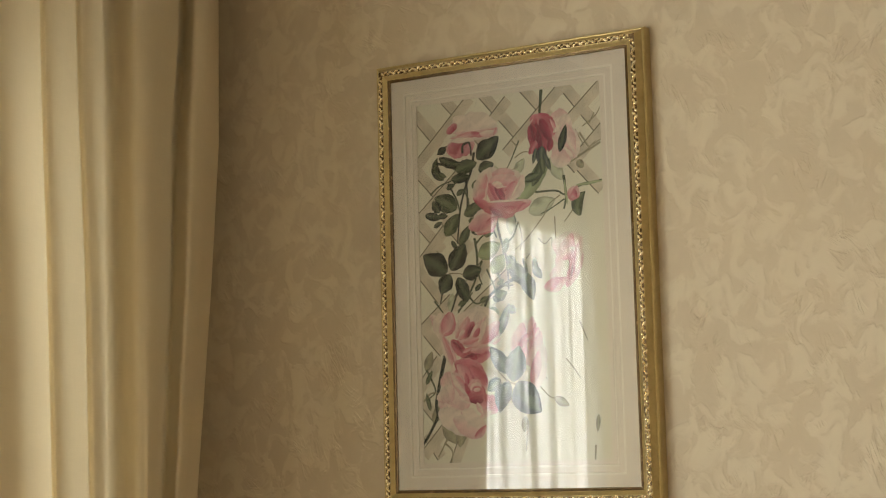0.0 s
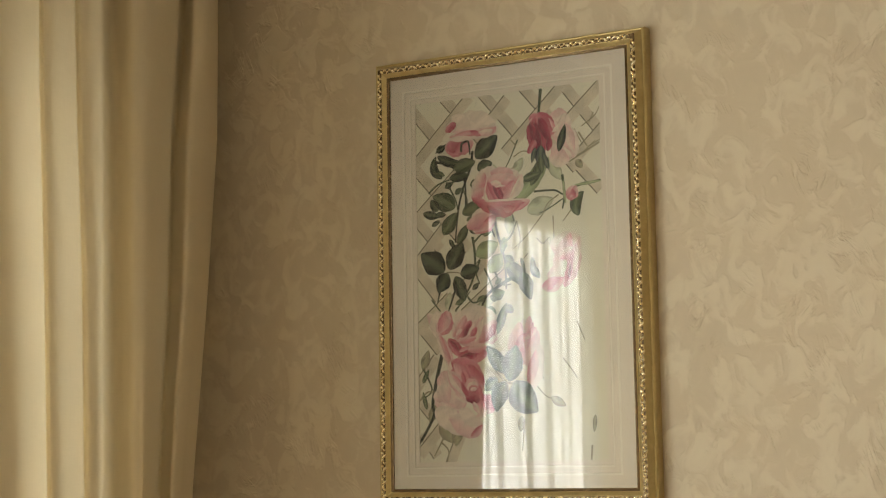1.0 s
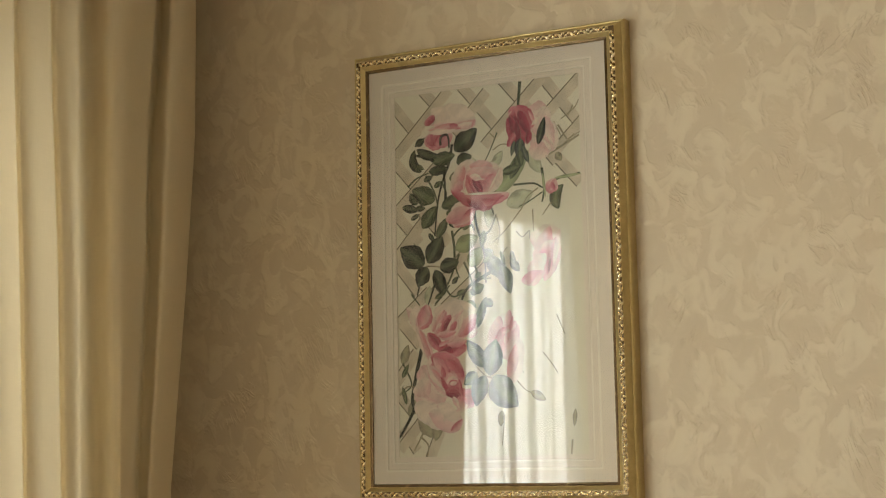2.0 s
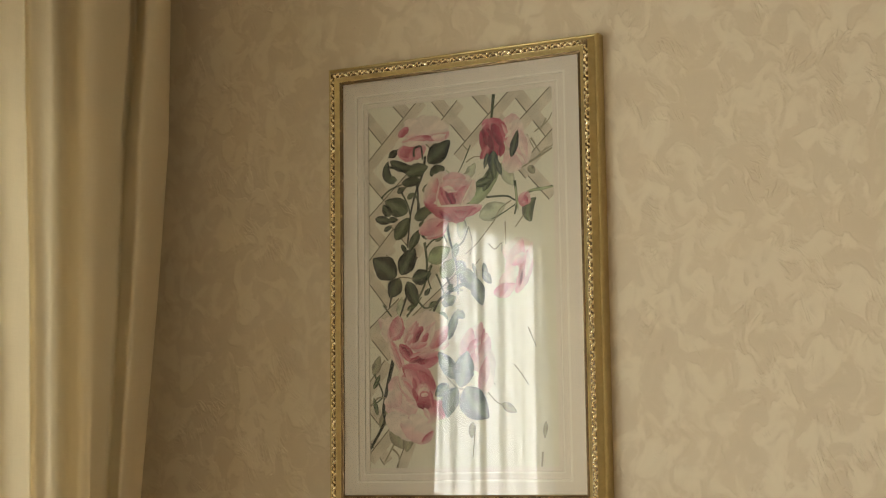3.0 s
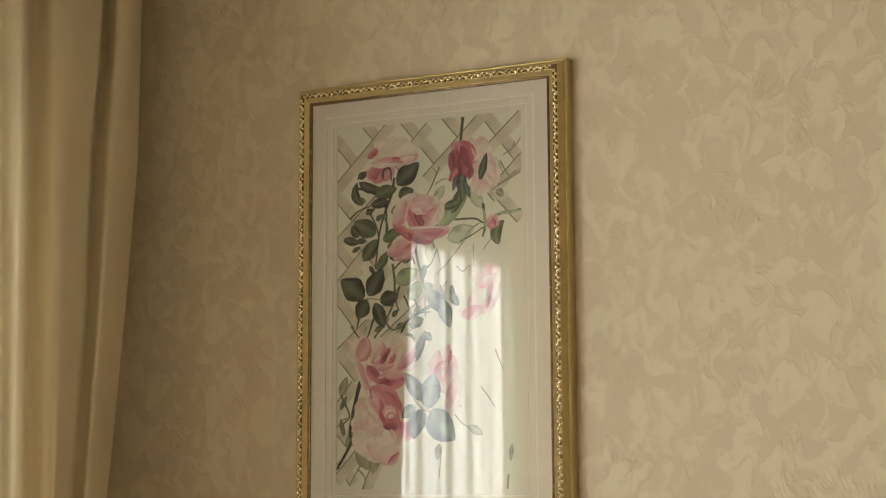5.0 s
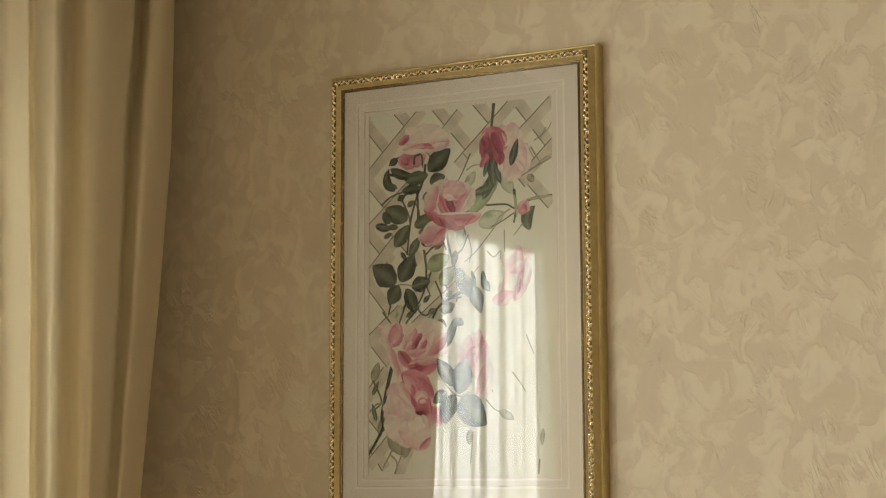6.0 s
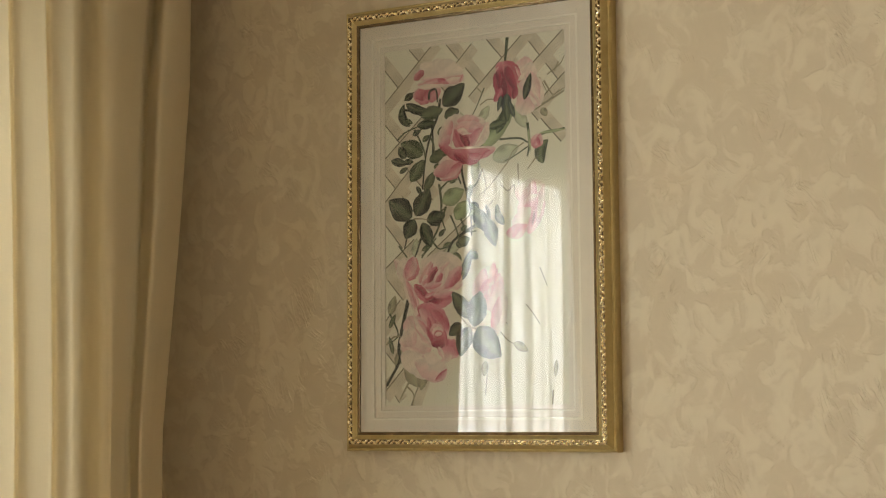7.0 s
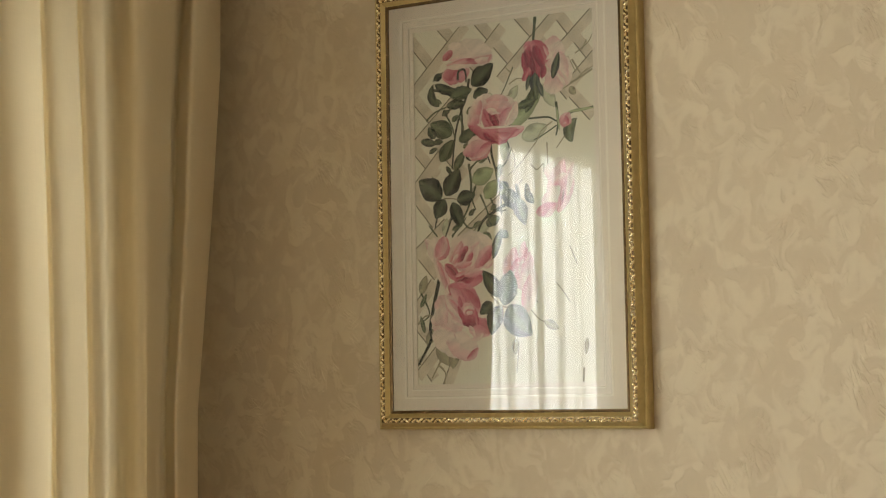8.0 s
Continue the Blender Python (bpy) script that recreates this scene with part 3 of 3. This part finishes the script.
stem(0.0021, "t", 0.023, 1.576, 0.019, 1.539)
stem(0.0031, "t", 0.14, 1.546, 0.137, 1.511)
stem(0.0021, "t", 0.064, 1.915, 0.032, 1.88, 0.01, 1.863)
stem(0.0021, "t", 0.052, 1.878, 0.063, 1.868, 0.075, 1.877, 0.075, 1.863)
stem(0.0021, "t", 0.082, 1.911, 0.083, 1.867, 0.084, 1.83)
leaf(0.0475, 1.972, 0.0914, 0.0268, 48, "s")
leaf(0.0575, 1.9875, 0.0559, 0.0165, 61, "m")
leaf(0.0445, 1.978, 0.032, 0.0144, 14, "m")
leaf(-0.0355, 2.0355, 0.0526, 0.033, 39, "d")
leaf(-0.1205, 2.04, 0.0188, 0.0134, 25, "d")
leaf(-0.105, 2.016, 0.0506, 0.0165, -18, "d", 0.4)
leaf(-0.134, 2.0065, 0.0446, 0.0155, 106, "d", -0.9)
leaf(-0.0765, 2.0085, 0.042, 0.0247, 12, "m")
leaf(-0.039, 2.0035, 0.0294, 0.0227, 18, "d")
leaf(-0.0865, 1.99, 0.0371, 0.0165, 3, "d")
leaf(-0.0565, 1.9755, 0.0212, 0.0165, 8, "m")
leaf(-0.1175, 2.0415, 0.0309, 0.0062, 29, "d")
leaf(-0.116, 1.951, 0.0474, 0.0309, 152, "m")
leaf(-0.1345, 1.946, 0.0239, 0.0165, 123, "d")
leaf(-0.141, 1.93, 0.031, 0.0144, -15, "d")
leaf(-0.122, 1.9295, 0.018, 0.0103, -3, "d")
leaf(-0.132, 1.916, 0.0179, 0.0082, 27, "d")
leaf(-0.1055, 1.9135, 0.043, 0.0247, 54, "m")
leaf(-0.0635, 1.9355, 0.0399, 0.0227, 22, "m")
leaf(-0.0815, 1.8945, 0.0364, 0.0165, 58, "m")
leaf(-0.102, 1.8795, 0.018, 0.0082, -56, "d")
leaf(-0.0375, 1.866, 0.0448, 0.0288, 24, "s")
leaf(-0.022, 1.842, 0.0372, 0.0268, 54, "s")
leaf(-0.008, 1.8695, 0.0277, 0.0124, -103, "m")
leaf(-0.139, 1.851, 0.0544, 0.0400, 144, "d")
leaf(-0.0955, 1.859, 0.0500, 0.0320, 57, "d")
leaf(-0.07, 1.832, 0.036, 0.0260, 14, "d")
leaf(-0.1205, 1.816, 0.036, 0.0275, -120, "d")
leaf(-0.088, 1.8045, 0.0450, 0.0245, -68, "d")
stem(0.0021, "t", -0.113, 1.833, -0.097, 1.832, -0.084, 1.829)
leaf(-0.019, 1.7905, 0.0256, 0.0185, 21, "m")
leaf(-0.0305, 1.765, 0.0192, 0.0124, -39, "m")
leaf(-0.014, 1.751, 0.0539, 0.0165, 68, "d")
leaf(0.1005, 2.033, 0.0492, 0.0144, 77, "d")
leaf(0.0935, 2.019, 0.0306, 0.0165, 52, "d")
leaf(0.1225, 1.929, 0.0434, 0.0206, 75, "m", -0.9)
leaf(0.1445, 1.9585, 0.0471, 0.0052, 4, "s")
leaf(0.103, 1.9475, 0.0392, 0.0045, -84, "s")
leaf(0.13, 1.9905, 0.0164, 0.0124, -52, "t")
leaf(-0.155, 1.6635, 0.0259, 0.0082, 62, "m")
leaf(-0.1575, 1.6235, 0.0298, 0.0082, 104, "m")
leaf(0.017, 1.821, 0.0538, 0.0268, -48, "g")
leaf(0.0325, 1.802, 0.0484, 0.0247, -72, "g")
leaf(0.045, 1.8315, 0.0313, 0.0103, -83, "d")
leaf(0.027, 1.836, 0.0253, 0.0062, -72, "d")
leaf(0.0485, 1.823, 0.025, 0.0144, -53, "g")
leaf(0.001, 1.766, 0.0172, 0.0144, -36, "g")
leaf(0.002, 1.8465, 0.0206, 0.0144, 141, "g")
stem(0.0031, "m", -0.062, 1.878, -0.047, 1.891, -0.029, 1.893)
stem(0.0031, "m", -0.051, 1.849, -0.058, 1.829, -0.052, 1.81)
stem(0.0031, "m", -0.043, 1.835, -0.031, 1.808, -0.027, 1.789)
stem(0.0031, "m", -0.076, 1.792, -0.064, 1.78, -0.044, 1.785)
stem(0.0031, "m", -0.024, 1.828, -0.012, 1.807, 0.005, 1.806)
stem(0.0031, "m", -0.098, 1.769, -0.082, 1.785, -0.07, 1.799)
stem(0.0031, "m", -0.142, 1.789, -0.126, 1.769)
stem(0.0031, "m", 0.018, 1.961, 0.007, 1.934, 0.013, 1.908)
stem(0.0031, "m", -0.01, 1.874, 0.006, 1.884, 0.017, 1.908)
stem(0.0031, "m", -0.145, 1.967, -0.128, 1.98, -0.105, 1.987)
stem(0.0031, "m", -0.106, 1.973, -0.094, 1.986, -0.078, 1.992)
stem(0.0031, "m", -0.082, 1.971, -0.073, 1.951, -0.076, 1.932)
leaf(-0.0365, 1.8925, 0.0175, 0.0082, 31, "m")
leaf(-0.018, 1.812, 0.0144, 0.0082, 34, "m")
leaf(-0.0595, 1.8065, 0.0156, 0.0082, 45, "d")
leaf(-0.09, 1.782, 0.0171, 0.0093, -159, "m")
leaf(-0.0495, 1.786, 0.017, 0.0093, 28, "m")
leaf(-0.028, 1.785, 0.0141, 0.0082, 135, "d")
leaf(-0.1065, 1.9775, 0.0166, 0.0093, 25, "d")
leaf(-0.0885, 1.9665, 0.0158, 0.0093, 35, "m")
leaf(-0.0675, 1.918, 0.0136, 0.0093, 17, "m")
leaf(-0.063, 1.898, 0.0156, 0.0093, -40, "d")
leaf(-0.0015, 1.8365, 0.0142, 0.0103, 39, "m")
leaf(-0.1205, 1.9975, 0.0148, 0.0082, -28, "m")
stem(0.0021, "t", 0.123, 2.048, 0.137, 2.02)
stem(0.0021, "t", 0.136, 2.051, 0.159, 2.066, 0.167, 2.079)
stem(0.0021, "t", 0.147, 2.017, 0.166, 2.026)
stem(0.0021, "t", 0.117, 2.002, 0.137, 2.009, 0.158, 2.025)
stem(0.0021, "t", 0.019, 2.031, 0.007, 2.044)
stem(0.0021, "t", 0.014, 2.013, 0.03, 2.021, 0.05, 2.017)
stem(0.0021, "t", 0.003, 1.991, 0.019, 1.998)
stem(0.0021, "t", 0.093, 1.944, 0.074, 1.932, 0.064, 1.915)
stem(0.0021, "t", 0.115, 1.919, 0.099, 1.9)
stem(0.0021, "t", 0.017, 1.908, 0.023, 1.881, 0.019, 1.861)
stem(0.0021, "t", 0.036, 1.854, 0.026, 1.843)
stem(0.0021, "t", 0.157, 2.071, 0.148, 2.054)
f = Flat("rose")
fold(f, -0.1070, 2.0760, -0.0150, 2.0590, 0.0288, 0.0151, "ww")
fold(f, -0.0980, 2.0930, -0.0640, 2.0660, 0.0137, 0.0137, "ww")
fold(f, -0.0670, 2.0920, -0.0170, 2.0700, 0.0137, 0.0103, "ww")
fold(f, -0.1110, 2.0680, -0.0920, 2.0820, 0.0069, 0.0082, "pr")
fold(f, -0.1060, 2.0660, -0.0960, 2.0780, 0.0034, 0.0034, "rr")
fold(f, -0.1040, 2.0590, -0.0190, 2.0670, 0.0076, 0.0082, "wp")
fold(f, -0.0930, 2.0610, -0.0560, 2.0640, 0.0034, 0.0048, "pb")
fold(f, -0.0600, 2.0590, -0.0310, 2.0640, 0.0041, 0.0069, "bp")
fold(f, -0.0490, 2.0610, -0.0170, 2.0610, 0.0034, 0.0082, "wb")
fold(f, -0.1000, 2.0670, -0.0740, 2.0670, 0.0048, 0.0034, "wb")
fold(f, -0.1130, 2.0410, -0.0590, 2.0460, 0.0151, 0.0213, "bp")
fold(f, -0.1100, 2.0390, -0.0860, 2.0530, 0.0069, 0.0151, "pr")
fold(f, -0.0930, 2.0340, -0.0710, 2.0490, 0.0089, 0.0069, "rp")
fold(f, -0.1040, 2.0550, -0.0570, 2.0520, 0.0048, 0.0055, "ww")
fold(f, -0.0650, 2.0630, -0.0490, 2.0610, 0.0034, 0.0048, "rp")
fold(f, -0.0240, 2.0540, -0.0170, 2.0680, 0.0021, 0.0034, "pb")
f.done()
f = Flat("rosebud")
fold(f, 0.0790, 2.0680, 0.1120, 2.0700, 0.0158, 0.0103, "bw")
fold(f, 0.0950, 2.0630, 0.1220, 2.0010, 0.0192, 0.0137, "wb")
fold(f, 0.0880, 2.0610, 0.1180, 2.0540, 0.0172, 0.0206, "wb")
fold(f, 0.0830, 2.0240, 0.1170, 2.0020, 0.0103, 0.0172, "wb")
fold(f, 0.1050, 2.0590, 0.1210, 2.0110, 0.0103, 0.0069, "bw")
fold(f, 0.0780, 2.0060, 0.1130, 1.9960, 0.0172, 0.0124, "bw")
fold(f, 0.0740, 2.0750, 0.0940, 2.0290, 0.0124, 0.0069, "wb")
fold(f, 0.0620, 2.0810, 0.0570, 2.0070, 0.0240, 0.0213, "rc")
fold(f, 0.0410, 2.0630, 0.0490, 2.0190, 0.0089, 0.0048, "cr")
fold(f, 0.0430, 2.0720, 0.0610, 2.0770, 0.0062, 0.0103, "pr")
fold(f, 0.0570, 2.0800, 0.0860, 2.0420, 0.0151, 0.0103, "rp")
fold(f, 0.0620, 2.0730, 0.0790, 2.0340, 0.0096, 0.0089, "rc")
fold(f, 0.0460, 2.0660, 0.0560, 2.0330, 0.0069, 0.0055, "rc")
fold(f, 0.0570, 2.0550, 0.0610, 2.0140, 0.0055, 0.0055, "cc")
fold(f, 0.0400, 2.0160, 0.0530, 2.0370, 0.0048, 0.0082, "rp")
fold(f, 0.0450, 2.0190, 0.0560, 2.0330, 0.0034, 0.0048, "pr")
fold(f, 0.0750, 2.0160, 0.0790, 2.0400, 0.0041, 0.0069, "cr")
fold(f, 0.0790, 2.0700, 0.0890, 2.0450, 0.0048, 0.0014, "pb")
fold(f, 0.0840, 2.0460, 0.1000, 2.0590, 0.0034, 0.0034, "ww")
fold(f, 0.0430, 2.0660, 0.0500, 2.0730, 0.0021, 0.0021, "bp")
f.done()
leaf(0.062, 2.010, 0.034, 0.018, -96, "g")
leaf(0.072, 2.000, 0.030, 0.010, -70, "g")
leaf(0.050, 2.012, 0.026, 0.008, -105, "g")
stem(0.0040, "d", -0.082, 2.031, -0.081, 2.044, -0.071, 2.048, -0.067, 2.041, -0.066, 2.025)
leaf(0.101, 2.0355, 0.0446, 0.0134, 74, "d")
leaf(0.0635, 1.9945, 0.0272, 0.0124, -84, "m")
f = Flat("rose")
fold(f, -0.0600, 1.8940, -0.0270, 1.9320, 0.0213, 0.0206, "wp")
fold(f, -0.0740, 1.9050, -0.0270, 1.9230, 0.0117, 0.0137, "bp")
fold(f, -0.0560, 1.8970, -0.0220, 1.9190, 0.0041, 0.0103, "pb")
fold(f, -0.0410, 1.9110, -0.0160, 1.9220, 0.0048, 0.0048, "rp")
fold(f, -0.0560, 1.9820, -0.0040, 1.9880, 0.0165, 0.0103, "wb")
fold(f, -0.0130, 1.9860, 0.0290, 1.9740, 0.0137, 0.0103, "wb")
fold(f, -0.0640, 1.9530, -0.0400, 1.9930, 0.0103, 0.0117, "wp")
fold(f, 0.0070, 1.9450, 0.0290, 1.9830, 0.0103, 0.0117, "bw")
fold(f, -0.0290, 1.9920, 0.0130, 1.9880, 0.0086, 0.0137, "bp")
fold(f, -0.0140, 1.9390, 0.0420, 1.9400, 0.0048, 0.0151, "bp")
fold(f, -0.0090, 1.9300, 0.0330, 1.9370, 0.0034, 0.0062, "rp")
fold(f, -0.0640, 1.9550, -0.0180, 1.9230, 0.0089, 0.0089, "pr")
fold(f, -0.0620, 1.9530, -0.0370, 1.9650, 0.0082, 0.0076, "bp")
fold(f, -0.0400, 1.9780, -0.0110, 1.9180, 0.0295, 0.0082, "pp")
fold(f, -0.0350, 1.9800, 0.0200, 1.9760, 0.0117, 0.0206, "bp")
fold(f, -0.0350, 1.9770, -0.0180, 1.9420, 0.0089, 0.0034, "pr")
fold(f, -0.0240, 1.9710, -0.0070, 1.9400, 0.0103, 0.0048, "rc")
fold(f, -0.0170, 1.9660, -0.0050, 1.9420, 0.0055, 0.0034, "cr")
fold(f, -0.0080, 1.9740, 0.0130, 1.9710, 0.0076, 0.0069, "bp")
fold(f, -0.0070, 1.9620, 0.0130, 1.9750, 0.0027, 0.0076, "pr")
fold(f, -0.0050, 1.9430, 0.0130, 1.9720, 0.0069, 0.0089, "pb")
fold(f, -0.0290, 1.9750, -0.0080, 1.9670, 0.0062, 0.0041, "wb")
fold(f, -0.0370, 1.9430, 0.0280, 1.9410, 0.0014, 0.0254, "pr")
fold(f, -0.0360, 1.9380, -0.0090, 1.9200, 0.0034, 0.0062, "rc")
fold(f, -0.0090, 1.9350, 0.0160, 1.9310, 0.0027, 0.0103, "rp")
fold(f, -0.0400, 1.9450, 0.0280, 1.9420, 0.0024, 0.0014, "ww")
fold(f, 0.0060, 1.9490, 0.0270, 1.9830, 0.0014, 0.0021, "ww")
fold(f, -0.0410, 1.9480, -0.0350, 1.9800, 0.0027, 0.0010, "wb")
fold(f, -0.0210, 1.9660, -0.0010, 1.9670, 0.0021, 0.0007, "wb")
f.done()
f = Flat("rosebud")
fold(f, 0.1070, 1.9500, 0.1270, 1.9390, 0.0118, 0.0118, "bp")
fold(f, 0.1120, 1.9380, 0.1240, 1.9560, 0.0039, 0.0059, "pb")
fold(f, 0.1160, 1.9510, 0.1220, 1.9370, 0.0039, 0.0039, "rp")
f.done()
f = Flat("rose")
fold(f, 0.0760, 1.8650, 0.1260, 1.8750, 0.0137, 0.0392, "wb")
fold(f, 0.0850, 1.8140, 0.1110, 1.8810, 0.0137, 0.0157, "bp")
fold(f, 0.1000, 1.7950, 0.1260, 1.8660, 0.0118, 0.0137, "pb")
fold(f, 0.0750, 1.7960, 0.1010, 1.8410, 0.0157, 0.0137, "bw")
fold(f, 0.1050, 1.8040, 0.1160, 1.8580, 0.0049, 0.0059, "rp")
fold(f, 0.0600, 1.7970, 0.1000, 1.8090, 0.0098, 0.0137, "pb")
fold(f, 0.0910, 1.8410, 0.1210, 1.8570, 0.0078, 0.0078, "bp")
fold(f, 0.0700, 1.7920, 0.0850, 1.8100, 0.0049, 0.0059, "pp")
fold(f, 0.1070, 1.8080, 0.1110, 1.8310, 0.0020, 0.0020, "cc")
fold(f, 0.1160, 1.8210, 0.1290, 1.8750, 0.0049, 0.0059, "bw")
f.done()
f = Flat("rose")
fold(f, -0.0040, 1.7090, 0.0540, 1.7160, 0.0353, 0.0431, "wb")
fold(f, 0.0030, 1.6990, 0.0190, 1.7440, 0.0098, 0.0157, "bp")
fold(f, 0.0180, 1.6810, 0.0510, 1.7290, 0.0137, 0.0157, "pb")
fold(f, 0.0290, 1.6980, 0.0370, 1.7530, 0.0078, 0.0078, "bp")
fold(f, 0.0380, 1.6350, 0.0540, 1.7070, 0.0137, 0.0157, "bw")
fold(f, 0.0330, 1.6440, 0.0470, 1.6980, 0.0078, 0.0098, "pb")
fold(f, 0.0100, 1.7040, 0.0290, 1.7260, 0.0059, 0.0078, "rp")
fold(f, 0.0240, 1.7170, 0.0490, 1.7340, 0.0049, 0.0078, "pb")
fold(f, 0.0370, 1.7160, 0.0430, 1.7430, 0.0029, 0.0029, "rp")
f.done()
f = Flat("rose")
fold(f, -0.1000, 1.7580, -0.0220, 1.7530, 0.0192, 0.0206, "ww")
fold(f, -0.1510, 1.7670, -0.1300, 1.7230, 0.0158, 0.0048, "wb")
fold(f, -0.1300, 1.7250, -0.1310, 1.7690, 0.0151, 0.0082, "ww")
fold(f, -0.1320, 1.7310, -0.1090, 1.7680, 0.0103, 0.0179, "bp")
fold(f, -0.1280, 1.7340, -0.1130, 1.7700, 0.0089, 0.0124, "pb")
fold(f, -0.1340, 1.7360, -0.1050, 1.6730, 0.0117, 0.0076, "bw")
fold(f, -0.1280, 1.7300, -0.1070, 1.6760, 0.0062, 0.0048, "pb")
fold(f, -0.1040, 1.7310, -0.0220, 1.7270, 0.0371, 0.0213, "wb")
fold(f, -0.0560, 1.7150, -0.0230, 1.7490, 0.0117, 0.0117, "bp")
fold(f, -0.0470, 1.7170, -0.0250, 1.7440, 0.0048, 0.0103, "pr")
fold(f, -0.0620, 1.7160, -0.0460, 1.7530, 0.0027, 0.0048, "ww")
fold(f, -0.1030, 1.7250, -0.0790, 1.7600, 0.0110, 0.0041, "wp")
fold(f, -0.0960, 1.7210, -0.0770, 1.7570, 0.0069, 0.0055, "bp")
fold(f, -0.0880, 1.7240, -0.0690, 1.7510, 0.0076, 0.0082, "pr")
fold(f, -0.0840, 1.7250, -0.0720, 1.7470, 0.0048, 0.0055, "rc")
fold(f, -0.0810, 1.7300, -0.0750, 1.7400, 0.0027, 0.0027, "cc")
fold(f, -0.0760, 1.7270, -0.0550, 1.7550, 0.0034, 0.0062, "wb")
fold(f, -0.0720, 1.7220, -0.0590, 1.7400, 0.0041, 0.0055, "pr")
fold(f, -0.0920, 1.7180, -0.0600, 1.7230, 0.0048, 0.0062, "bp")
fold(f, -0.0970, 1.7280, -0.0860, 1.7380, 0.0034, 0.0034, "wb")
fold(f, -0.0660, 1.7470, -0.0450, 1.7580, 0.0041, 0.0041, "wb")
fold(f, -0.1120, 1.7230, -0.0850, 1.6910, 0.0103, 0.0082, "rp")
fold(f, -0.1100, 1.7210, -0.0910, 1.7010, 0.0041, 0.0027, "cr")
fold(f, -0.0940, 1.6930, -0.0400, 1.6970, 0.0130, 0.0137, "rp")
fold(f, -0.0910, 1.6910, -0.0560, 1.6990, 0.0048, 0.0076, "cr")
fold(f, -0.0760, 1.7030, -0.0380, 1.7080, 0.0041, 0.0076, "bp")
fold(f, -0.0920, 1.7010, -0.0720, 1.7080, 0.0048, 0.0027, "pb")
fold(f, -0.0380, 1.7140, -0.0210, 1.7220, 0.0048, 0.0062, "wb")
f.done()
f = Flat("rose")
fold(f, -0.1390, 1.6210, -0.0780, 1.6250, 0.0240, 0.0309, "wb")
fold(f, -0.1380, 1.6080, -0.0840, 1.5690, 0.0240, 0.0172, "ww")
fold(f, -0.1120, 1.5950, -0.0630, 1.5630, 0.0206, 0.0124, "wb")
fold(f, -0.1330, 1.6490, -0.1110, 1.6700, 0.0103, 0.0206, "bw")
fold(f, -0.1410, 1.6270, -0.1110, 1.6480, 0.0089, 0.0206, "wb")
fold(f, -0.0860, 1.5790, -0.0510, 1.5810, 0.0206, 0.0213, "wb")
fold(f, -0.0730, 1.5630, -0.0510, 1.5820, 0.0041, 0.0076, "rb")
fold(f, -0.0940, 1.6070, -0.0620, 1.5780, 0.0158, 0.0089, "ww")
fold(f, -0.1110, 1.6640, -0.0960, 1.6890, 0.0103, 0.0151, "wb")
fold(f, -0.1130, 1.6610, -0.0470, 1.6430, 0.0336, 0.0240, "pb")
fold(f, -0.1070, 1.6860, -0.0470, 1.6550, 0.0179, 0.0151, "pr")
fold(f, -0.1020, 1.6820, -0.0750, 1.6470, 0.0117, 0.0076, "pb")
fold(f, -0.0780, 1.6780, -0.0470, 1.6460, 0.0117, 0.0089, "rp")
fold(f, -0.1110, 1.6700, -0.0810, 1.6320, 0.0103, 0.0103, "bw")
fold(f, -0.1060, 1.6640, -0.0790, 1.6320, 0.0069, 0.0034, "pb")
fold(f, -0.0870, 1.6690, -0.0810, 1.6440, 0.0041, 0.0041, "rp")
fold(f, -0.0690, 1.6190, -0.0260, 1.6100, 0.0192, 0.0158, "pr")
fold(f, -0.0650, 1.6150, -0.0300, 1.6020, 0.0089, 0.0082, "pb")
fold(f, -0.0620, 1.5940, -0.0410, 1.6050, 0.0048, 0.0062, "bw")
fold(f, -0.0840, 1.6380, -0.0530, 1.6370, 0.0213, 0.0192, "pr")
fold(f, -0.0810, 1.6250, -0.0540, 1.6240, 0.0069, 0.0089, "rc")
fold(f, -0.0830, 1.6440, -0.0560, 1.6430, 0.0151, 0.0103, "bp")
fold(f, -0.0790, 1.6410, -0.0580, 1.6440, 0.0103, 0.0048, "wb")
fold(f, -0.0750, 1.6400, -0.0580, 1.6410, 0.0062, 0.0069, "pr")
fold(f, -0.0730, 1.6390, -0.0600, 1.6400, 0.0041, 0.0041, "wb")
fold(f, -0.0880, 1.6520, -0.0760, 1.6280, 0.0027, 0.0055, "rr")
fold(f, -0.0570, 1.6460, -0.0510, 1.6180, 0.0048, 0.0027, "rp")
fold(f, -0.0670, 1.6190, -0.0570, 1.6000, 0.0041, 0.0048, "wb")
fold(f, -0.1010, 1.6320, -0.0790, 1.6190, 0.0048, 0.0048, "bw")
fold(f, -0.1260, 1.6210, -0.0940, 1.6070, 0.0041, 0.0055, "bw")
f.done()
leaf(-0.024, 1.686, 0.0544, 0.0268, 126, "d")
leaf(-0.035, 1.646, 0.03, 0.0206, -143, "d")
leaf(-0.02, 1.627, 0.0513, 0.0288, -111, "d", 0.3)
leaf(0.0055, 1.6785, 0.0585, 0.0371, 77, "g")
leaf(0.0235, 1.621, 0.0647, 0.0474, -51, "g", 0.4)
leaf(0.0185, 1.5815, 0.0252, 0.0124, -97, "t")
leaf(0.0845, 1.615, 0.0287, 0.0144, -29, "t")
leaf(0.1455, 1.5795, 0.0272, 0.0072, -96, "t")
